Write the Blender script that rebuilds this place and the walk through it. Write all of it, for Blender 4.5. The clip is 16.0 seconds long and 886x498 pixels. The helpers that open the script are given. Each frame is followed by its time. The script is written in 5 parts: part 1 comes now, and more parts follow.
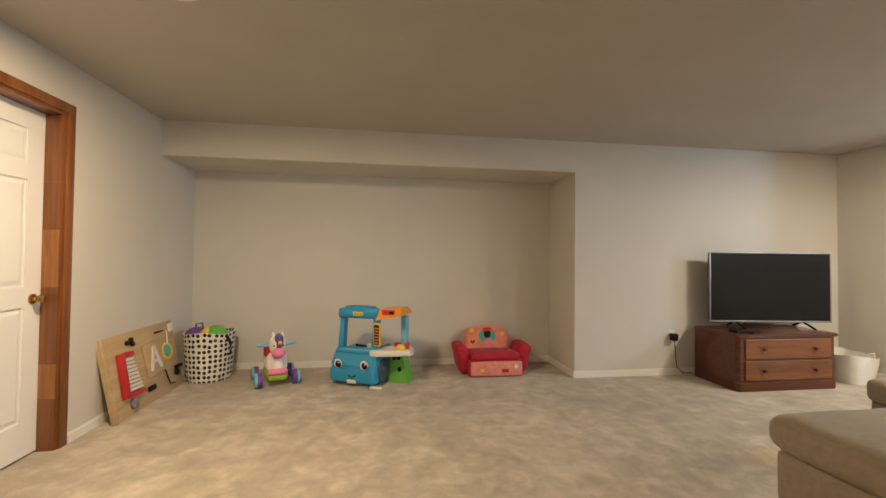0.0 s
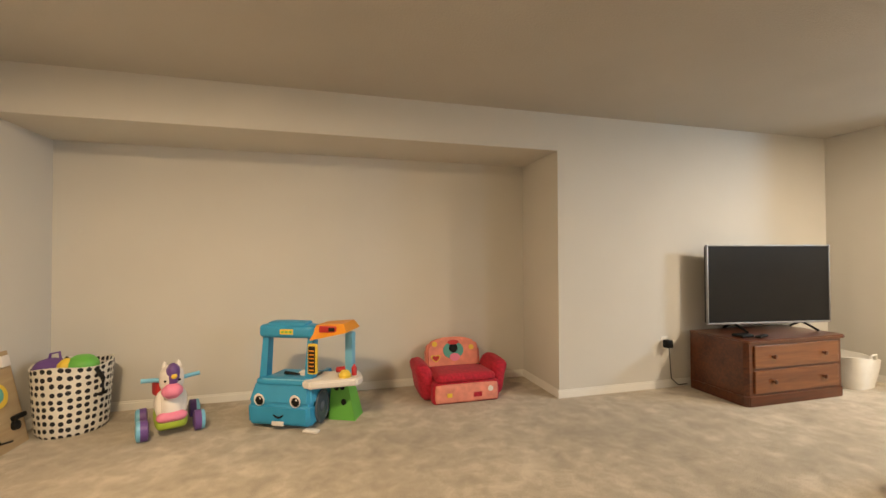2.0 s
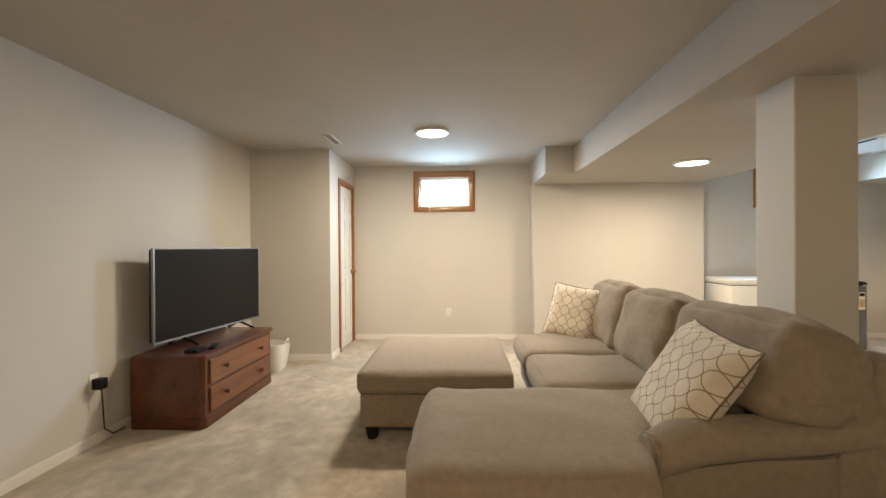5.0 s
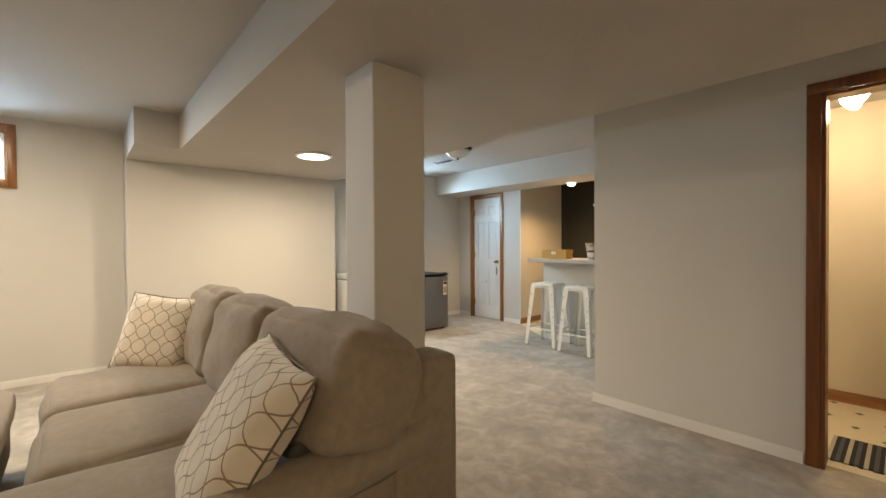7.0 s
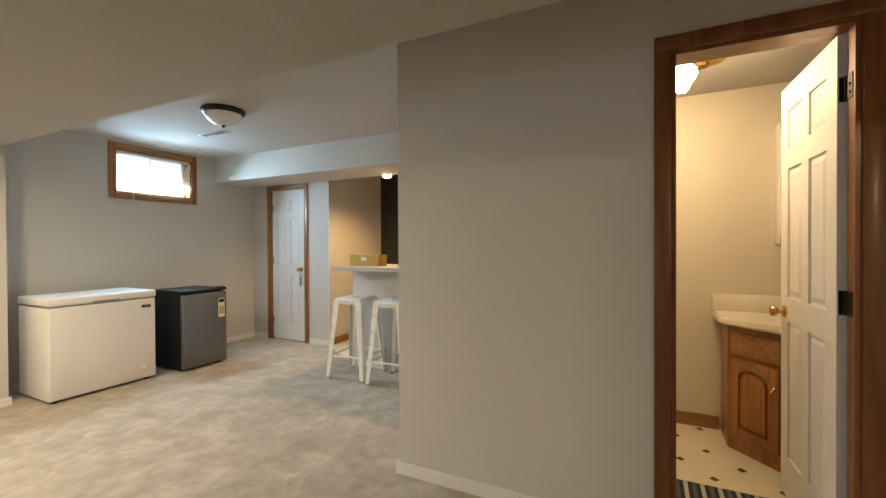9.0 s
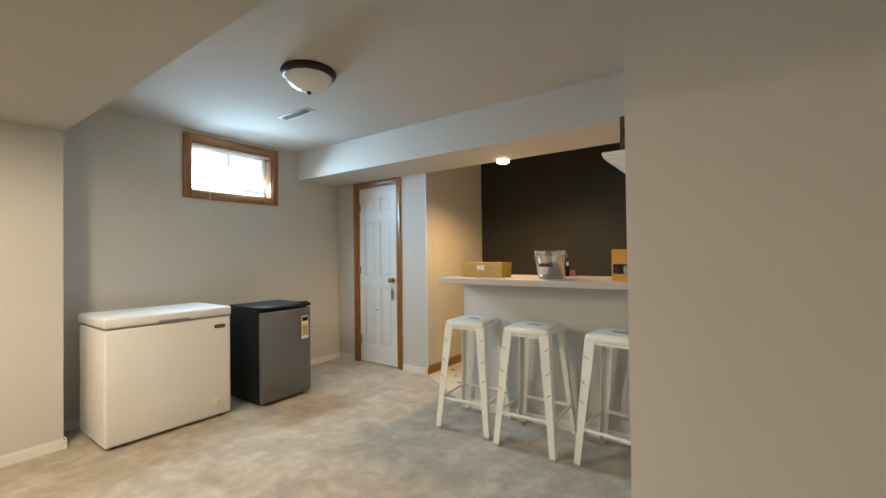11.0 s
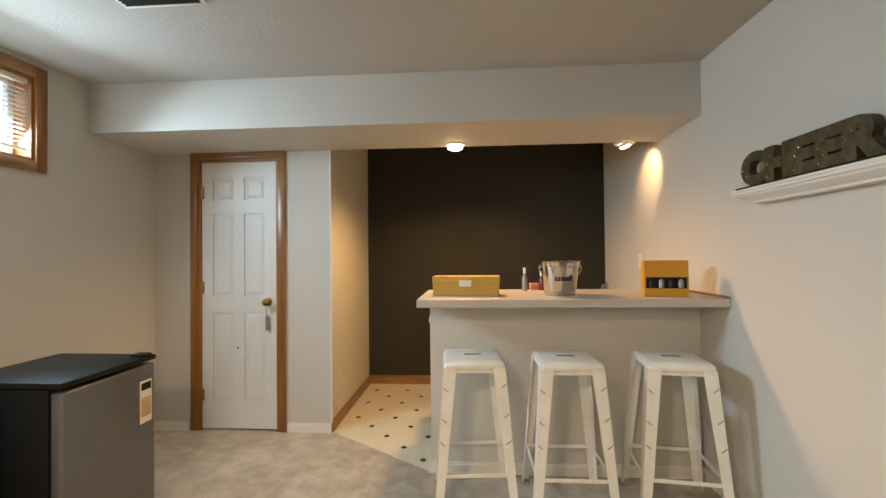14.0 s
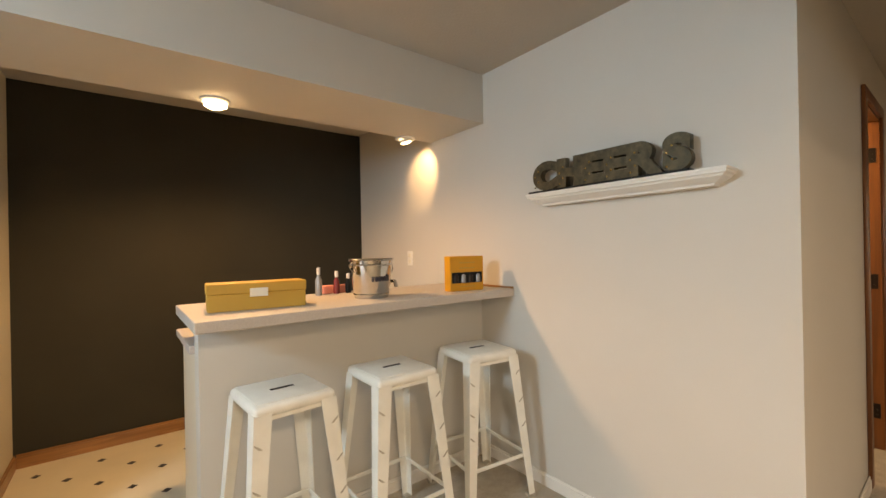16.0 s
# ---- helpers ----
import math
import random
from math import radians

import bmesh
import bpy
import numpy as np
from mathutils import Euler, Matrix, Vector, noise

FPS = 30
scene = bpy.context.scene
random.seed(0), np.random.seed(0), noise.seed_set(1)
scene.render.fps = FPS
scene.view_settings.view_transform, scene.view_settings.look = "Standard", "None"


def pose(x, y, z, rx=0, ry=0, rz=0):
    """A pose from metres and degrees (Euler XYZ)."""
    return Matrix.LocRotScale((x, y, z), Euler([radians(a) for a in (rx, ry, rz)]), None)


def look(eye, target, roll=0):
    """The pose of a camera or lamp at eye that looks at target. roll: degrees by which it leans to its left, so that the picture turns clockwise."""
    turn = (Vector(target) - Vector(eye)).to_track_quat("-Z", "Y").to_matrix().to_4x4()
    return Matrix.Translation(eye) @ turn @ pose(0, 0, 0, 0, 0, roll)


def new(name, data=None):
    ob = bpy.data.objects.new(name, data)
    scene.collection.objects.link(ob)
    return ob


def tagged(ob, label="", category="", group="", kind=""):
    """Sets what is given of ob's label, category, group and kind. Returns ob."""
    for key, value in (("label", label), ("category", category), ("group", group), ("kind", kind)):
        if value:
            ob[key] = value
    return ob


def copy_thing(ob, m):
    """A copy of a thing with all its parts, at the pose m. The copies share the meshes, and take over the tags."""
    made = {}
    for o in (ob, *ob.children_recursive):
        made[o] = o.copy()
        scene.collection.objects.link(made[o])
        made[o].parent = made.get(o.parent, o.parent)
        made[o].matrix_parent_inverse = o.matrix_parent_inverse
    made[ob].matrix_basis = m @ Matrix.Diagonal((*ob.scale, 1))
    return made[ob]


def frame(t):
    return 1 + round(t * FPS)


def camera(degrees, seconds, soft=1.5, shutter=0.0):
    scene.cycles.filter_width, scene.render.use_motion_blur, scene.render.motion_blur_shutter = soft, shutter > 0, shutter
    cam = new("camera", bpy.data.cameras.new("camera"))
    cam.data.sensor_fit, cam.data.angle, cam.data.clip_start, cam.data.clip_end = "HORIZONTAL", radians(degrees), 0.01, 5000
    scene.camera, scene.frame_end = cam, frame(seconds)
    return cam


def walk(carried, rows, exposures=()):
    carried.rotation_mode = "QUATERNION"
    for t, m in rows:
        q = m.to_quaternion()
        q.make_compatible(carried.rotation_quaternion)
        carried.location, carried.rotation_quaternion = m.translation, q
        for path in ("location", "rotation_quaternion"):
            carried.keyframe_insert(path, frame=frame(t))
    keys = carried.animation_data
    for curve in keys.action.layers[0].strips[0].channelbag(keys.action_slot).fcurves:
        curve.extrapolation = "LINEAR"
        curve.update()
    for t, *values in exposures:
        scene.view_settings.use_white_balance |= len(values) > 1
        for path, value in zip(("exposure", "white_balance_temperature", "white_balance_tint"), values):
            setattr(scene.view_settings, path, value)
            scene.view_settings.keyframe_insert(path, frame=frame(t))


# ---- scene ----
cam = camera(94.1, 16.0)
PATH = [
    (0, (0.197, 0.048, 1.186), (0.475, 2.028, 1.227), 0.6),
    (0.5, (0.216, 0.211, 1.193), (0.351, 2.206, 1.235), 0.5),
    (1, (0.195, 0.431, 1.197), (0.323, 2.427, 1.235), 0.4),
    (1.5, (0.195, 0.679, 1.195), (0.454, 2.661, 1.226), 0.4),
    (2, (0.271, 0.889, 1.182), (0.786, 2.822, 1.215), -0.2),
    (2.5, (0.332, 1.107, 1.128), (1.2, 2.908, 1.187), -0.5),
    (3, (0.369, 1.283, 1.165), (1.589, 2.867, 1.209), -0.9),
    (3.2, (0.382, 1.343, 1.192), (1.735, 2.816, 1.22), -0.5),
    (5.3, (0.62, 1.594, 1.257), (2.612, 1.419, 1.243), -0.6),
    (5.5, (0.656, 1.571, 1.256), (2.626, 1.229, 1.237), -0.6),
    (6, (0.767, 1.411, 1.247), (2.632, 0.689, 1.224), -0.5),
    (6.5, (0.879, 1.205, 1.226), (2.579, 0.151, 1.201), -0.5),
    (7, (1.016, 0.986, 1.234), (2.513, -0.34, 1.213), -0.3),
    (7.5, (1.117, 0.74, 1.229), (2.387, -0.804, 1.203), -0.4),
    (8, (1.22, 0.439, 1.222), (2.263, -1.267, 1.198), -0.4),
    (8.5, (1.3, 0.148, 1.236), (2.194, -1.641, 1.214), -0.3),
    (9, (1.426, -0.11, 1.253), (2.306, -1.906, 1.236), -0.3),
    (9.5, (1.613, -0.358, 1.206), (2.6, -2.098, 1.208), -0.7),
    (10, (1.865, -0.56, 1.182), (2.992, -2.212, 1.205), -0.6),
    (10.2, (1.957, -0.61, 1.194), (3.129, -2.23, 1.218), -0.8),
    (12.3, (3.161, -0.978, 1.242), (4.111, -2.737, 1.279), -0.3),
    (12.5, (3.266, -1.009, 1.246), (4.136, -2.81, 1.282), -0.3),
    (13, (3.512, -1.049, 1.249), (4.159, -2.941, 1.282), -0.5),
    (13.5, (3.741, -1.06, 1.279), (4.14, -3.02, 1.312), -0.5),
    (14, (3.968, -1.146, 1.287), (4.094, -3.141, 1.316), -0.6),
    (14.5, (4.158, -1.275, 1.309), (3.972, -3.266, 1.323), -0.8),
    (15, (4.292, -1.436, 1.309), (3.768, -3.367, 1.326), -0.9),
    (15.5, (4.39, -1.562, 1.301), (3.508, -3.357, 1.307), -1.0),
    (16, (4.437, -1.683, 1.286), (3.212, -3.265, 1.287), -1.1),
]
walk(cam, [(t, look(eye, target, roll)) for t, eye, target, roll in PATH],
     [(0.0, 0.34, 7000, 11), (1.0, 0.25, 7000, 11), (1.5, 0.47, 7100, 11), (2.0, 0.72, 7400, 11), (2.5, 0.69, 7500, 11), (3.2, 0.48, 7200, 10), (5.5, 0.25, 6900, 10), (7.0, 0.12, 7000, 10), (8.5, 0.08, 7200, 10),
      (9.5, -0.02, 7100, 10), (10.0, 0.05, 6900, 8), (12.5, 0.05, 7350, 11), (13.5, 0.0, 7850, 14), (14.5, -0.02, 8600, 15), (15.0, -0.03, 8900, 16), (15.5, 0.0, 9100, 16), (16.0, 0.09, 8900, 17)])

# ---- world and lights ----
world = bpy.data.worlds.new("world")
scene.world = world
world.use_nodes = True
wn = world.node_tree.nodes
sky = wn.new("ShaderNodeTexSky")
sky.sky_type, sky.sun_disc = "NISHITA", False
sky.sun_elevation, sky.sun_rotation = radians(40), radians(90)
world.node_tree.links.new(sky.outputs[0], wn["Background"].inputs[0])
wn["Background"].inputs[1].default_value = 0.08
scene.view_settings.exposure = 0.0

CEIL, LOW = 2.372, 2.068
WARM, AMBER, DAY = (1.0, 0.78, 0.52), (1.0, 0.66, 0.35), (0.44, 0.71, 1.0)


def lamp(name, kind, m, energy, color, size=0.1, size_y=None, spot=None, spread=180):
    data = bpy.data.lights.new(name, kind)
    data.energy, data.color = energy, color
    if kind == "AREA":
        data.size = size
        data.spread = radians(spread)
        data.shape = "DISK"
        if size_y:
            data.shape, data.size_y = "RECTANGLE", size_y
    else:
        data.shadow_soft_size = size
    if spot:
        data.spot_size, data.spot_blend = radians(spot), 0.6
    ob = new(name, data)
    ob.matrix_world = m
    return ob


DISCS = [(-0.74, 1.91, CEIL), (4.53, 1.85, CEIL), (4.65, -0.65, LOW)]
for dx, dy, dz in DISCS:
    lamp("downlight_glow", "AREA", pose(dx, dy, dz - 0.032), 47 if dx < 0 else (50 if dy > 0 else 40), WARM if dx < 0 else (1.0, 0.85, 0.66), 0.26)
lamp("window_daylight", "AREA", look((6.27, 1.80, 2.03), (4.4, 1.7, 0.8)), 36, DAY, 0.66, 0.36, spread=158)
lamp("window_daylight", "AREA", look((6.38, -2.86, 2.04), (4.2, -2.5, 0.6)), 47, DAY, 0.70, 0.36, spread=150)
lamp("spot_glow", "SPOT", look((4.057, -4.045, 1.985), (3.95, -4.1, 0)), 68, AMBER, 0.05, None, 165)
lamp("spot_glow", "SPOT", look((2.85, -4.12, 2.01), (2.645, -4.20, 1.88)), 10, AMBER, 0.02, None, 80)
lamp("bath_glow", "POINT", pose(1.27, -2.64, 2.06), 28, (1.0, 0.75, 0.48), 0.05)


# ---- materials ----
def mat(name, color, rough=0.6, metal=0.0, vary=0.08, scale=8.0, bump=0.0, bscale=80.0, emit=None, strength=0.0, spec=0.5, coat=0.0, sheen=0.0):
    m = bpy.data.materials.new(name)
    m.use_nodes = True
    nt = m.node_tree
    b = nt.nodes["Principled BSDF"]
    b.inputs["Roughness"].default_value, b.inputs["Metallic"].default_value = rough, metal
    b.inputs["Specular IOR Level"].default_value = spec
    b.inputs["Coat Weight"].default_value = coat
    b.inputs["Sheen Weight"].default_value = sheen
    tc = nt.nodes.new("ShaderNodeTexCoord")
    n1 = nt.nodes.new("ShaderNodeTexNoise")
    n1.inputs["Scale"].default_value, n1.inputs["Detail"].default_value = scale, 4
    nt.links.new(tc.outputs["Object"], n1.inputs["Vector"])
    ramp = nt.nodes.new("ShaderNodeValToRGB")
    ramp.color_ramp.elements[0].position, ramp.color_ramp.elements[1].position = 0.3, 0.7
    ramp.color_ramp.elements[0].color = (*[c * (1 - vary) for c in color], 1)
    ramp.color_ramp.elements[1].color = (*[min(1, c * (1 + vary)) for c in color], 1)
    nt.links.new(n1.outputs["Fac"], ramp.inputs[0])
    nt.links.new(ramp.outputs[0], b.inputs["Base Color"])
    if bump:
        n2 = nt.nodes.new("ShaderNodeTexNoise")
        n2.inputs["Scale"].default_value, n2.inputs["Detail"].default_value = bscale, 3
        nt.links.new(tc.outputs["Object"], n2.inputs["Vector"])
        bp = nt.nodes.new("ShaderNodeBump")
        bp.inputs["Strength"].default_value, bp.inputs["Distance"].default_value = bump, 0.004
        nt.links.new(n2.outputs["Fac"], bp.inputs["Height"])
        nt.links.new(bp.outputs[0], b.inputs["Normal"])
    if emit:
        b.inputs["Emission Color"].default_value, b.inputs["Emission Strength"].default_value = (*emit, 1), strength
    return m


def wood(name, dark, light, axis=2, rough=0.35, scale=14.0, stretch=0.06):
    """Stained wood: grain drawn out along one axis, with slow changes from board to board."""
    m = bpy.data.materials.new(name)
    m.use_nodes = True
    nt = m.node_tree
    b = nt.nodes["Principled BSDF"]
    b.inputs["Coat Weight"].default_value, b.inputs["Coat Roughness"].default_value = 0.25, 0.2
    tc, mp = nt.nodes.new("ShaderNodeTexCoord"), nt.nodes.new("ShaderNodeMapping")
    sc = [1.0, 1.0, 1.0]
    sc[axis] = stretch
    mp.inputs["Scale"].default_value = sc
    nt.links.new(tc.outputs["Object"], mp.inputs["Vector"])
    n1, n2 = nt.nodes.new("ShaderNodeTexNoise"), nt.nodes.new("ShaderNodeTexNoise")
    n1.inputs["Scale"].default_value, n1.inputs["Detail"].default_value, n1.inputs["Distortion"].default_value = scale * 3, 6, 0.8
    n2.inputs["Scale"].default_value = scale * 0.5
    mix = nt.nodes.new("ShaderNodeMath")
    mix.operation = "MULTIPLY_ADD"
    mix.inputs[1].default_value = 0.55
    nt.links.new(mp.outputs[0], n1.inputs["Vector"])
    nt.links.new(mp.outputs[0], n2.inputs["Vector"])
    half = nt.nodes.new("ShaderNodeMath")
    half.operation = "MULTIPLY"
    half.inputs[1].default_value = 0.45
    nt.links.new(n2.outputs["Fac"], half.inputs[0])
    nt.links.new(n1.outputs["Fac"], mix.inputs[0])
    nt.links.new(half.outputs[0], mix.inputs[2])
    ramp = nt.nodes.new("ShaderNodeValToRGB")
    ramp.color_ramp.elements[0].position, ramp.color_ramp.elements[1].position = 0.36, 0.64
    ramp.color_ramp.elements[0].color, ramp.color_ramp.elements[1].color = (*dark, 1), (*light, 1)
    nt.links.new(mix.outputs[0], ramp.inputs[0])
    nt.links.new(ramp.outputs[0], b.inputs["Base Color"])
    b.inputs["Roughness"].default_value = rough
    bp = nt.nodes.new("ShaderNodeBump")
    bp.inputs["Strength"].default_value, bp.inputs["Distance"].default_value = 0.15, 0.002
    nt.links.new(n1.outputs["Fac"], bp.inputs["Height"])
    nt.links.new(bp.outputs[0], b.inputs["Normal"])
    return m


def carpet_material():
    m = bpy.data.materials.new("carpet")
    m.use_nodes = True
    nt = m.node_tree
    b = nt.nodes["Principled BSDF"]
    b.inputs["Roughness"].default_value, b.inputs["Sheen Weight"].default_value = 0.95, 0.25
    b.inputs["Specular IOR Level"].default_value = 0.1
    tc = nt.nodes.new("ShaderNodeTexCoord")
    fac = None
    for sc, w, det in ((1.1, 0.24, 2), (5.5, 0.36, 5), (14.0, 0.22, 3), (130.0, 0.18, 2)):
        n = nt.nodes.new("ShaderNodeTexNoise")
        n.inputs["Scale"].default_value, n.inputs["Detail"].default_value = sc, det
        n.inputs["Distortion"].default_value = 0.5
        nt.links.new(tc.outputs["Object"], n.inputs["Vector"])
        mul = nt.nodes.new("ShaderNodeMath")
        mul.operation = "MULTIPLY_ADD"
        mul.inputs[1].default_value = w
        nt.links.new(n.outputs["Fac"], mul.inputs[0])
        if fac:
            nt.links.new(fac.outputs[0], mul.inputs[2])
        else:
            mul.inputs[2].default_value = 0
        fac = mul
    ramp = nt.nodes.new("ShaderNodeValToRGB")
    ramp.color_ramp.elements[0].position, ramp.color_ramp.elements[1].position = 0.39, 0.63
    ramp.color_ramp.elements[0].color = (0.305, 0.262, 0.205, 1)
    ramp.color_ramp.elements[1].color = (0.57, 0.505, 0.415, 1)
    mid = ramp.color_ramp.elements.new(0.51)
    mid.color = (0.405, 0.35, 0.278, 1)
    nt.links.new(fac.outputs[0], ramp.inputs[0])
    nt.links.new(ramp.outputs[0], b.inputs["Base Color"])
    n2 = nt.nodes.new("ShaderNodeTexNoise")
    n2.inputs["Scale"].default_value, n2.inputs["Detail"].default_value = 140, 3
    nt.links.new(tc.outputs["Object"], n2.inputs["Vector"])
    bp = nt.nodes.new("ShaderNodeBump")
    bp.inputs["Strength"].default_value, bp.inputs["Distance"].default_value = 0.6, 0.008
    nt.links.new(n2.outputs["Fac"], bp.inputs["Height"])
    nt.links.new(bp.outputs[0], b.inputs["Normal"])
    return m


def trellis_material():
    """Cream linen with a woven brown trellis of waved lines."""
    m = mat("trellis_linen", (0.62, 0.55, 0.45), 0.9, bump=0.4, bscale=300, sheen=0.2)
    nt = m.node_tree
    b = nt.nodes["Principled BSDF"]
    base = b.inputs["Base Color"].links[0].from_socket
    tc = nt.nodes["Texture Coordinate"]
    sep = nt.nodes.new("ShaderNodeSeparateXYZ")
    nt.links.new(tc.outputs["Object"], sep.inputs[0])

    def op(kind, a, c=None):
        n = nt.nodes.new("ShaderNodeMath")
        n.operation = kind
        for k, v in enumerate((a, c)):
            if v is None:
                continue
            if isinstance(v, (int, float)):
                n.inputs[k].default_value = v
            else:
                nt.links.new(v, n.inputs[k])
        return n.outputs[0]

    a, c = op("MULTIPLY", sep.outputs[0], 34.0), op("MULTIPLY", sep.outputs[2], 34.0)
    u, v = op("ADD", a, c), op("SUBTRACT", a, c)
    lines = []
    for p, q in ((u, v), (v, u)):
        wave = op("MULTIPLY", op("MULTIPLY", op("SINE", q), op("COSINE", p)), 0.42)
        lines.append(op("LESS_THAN", op("ABSOLUTE", op("SINE", op("ADD", p, wave))), 0.13))
    hit = op("MAXIMUM", lines[0], lines[1])
    mix = nt.nodes.new("ShaderNodeMix")
    mix.data_type = "RGBA"
    nt.links.new(hit, mix.inputs[0])
    nt.links.new(base, mix.inputs[6])
    mix.inputs[7].default_value = (0.25, 0.185, 0.12, 1)
    nt.links.new(mix.outputs[2], b.inputs["Base Color"])
    return m


def dotted_material(name, ground, dot, scale, radius):
    """Cloth printed with round dots in a running grid."""
    m = mat(name, ground, 0.9, bump=0.2, bscale=200)
    nt = m.node_tree
    b = nt.nodes["Principled BSDF"]
    base = b.inputs["Base Color"].links[0].from_socket
    uv = nt.nodes.new("ShaderNodeUVMap")
    vor = nt.nodes.new("ShaderNodeTexVoronoi")
    vor.inputs["Scale"].default_value, vor.inputs["Randomness"].default_value = scale, 0.25
    vor.voronoi_dimensions = "2D"
    nt.links.new(uv.outputs[0], vor.inputs["Vector"])
    lt = nt.nodes.new("ShaderNodeMath")
    lt.operation, lt.inputs[1].default_value = "LESS_THAN", radius
    nt.links.new(vor.outputs["Distance"], lt.inputs[0])
    mix = nt.nodes.new("ShaderNodeMix")
    mix.data_type = "RGBA"
    nt.links.new(lt.outputs[0], mix.inputs[0])
    nt.links.new(base, mix.inputs[6])
    mix.inputs[7].default_value = (*dot, 1)
    nt.links.new(mix.outputs[2], b.inputs["Base Color"])
    return m


def glass_material():
    m = bpy.data.materials.new("glass")
    m.use_nodes = True
    b = m.node_tree.nodes["Principled BSDF"]
    b.inputs["Transmission Weight"].default_value, b.inputs["Roughness"].default_value = 1.0, 0.02
    return m


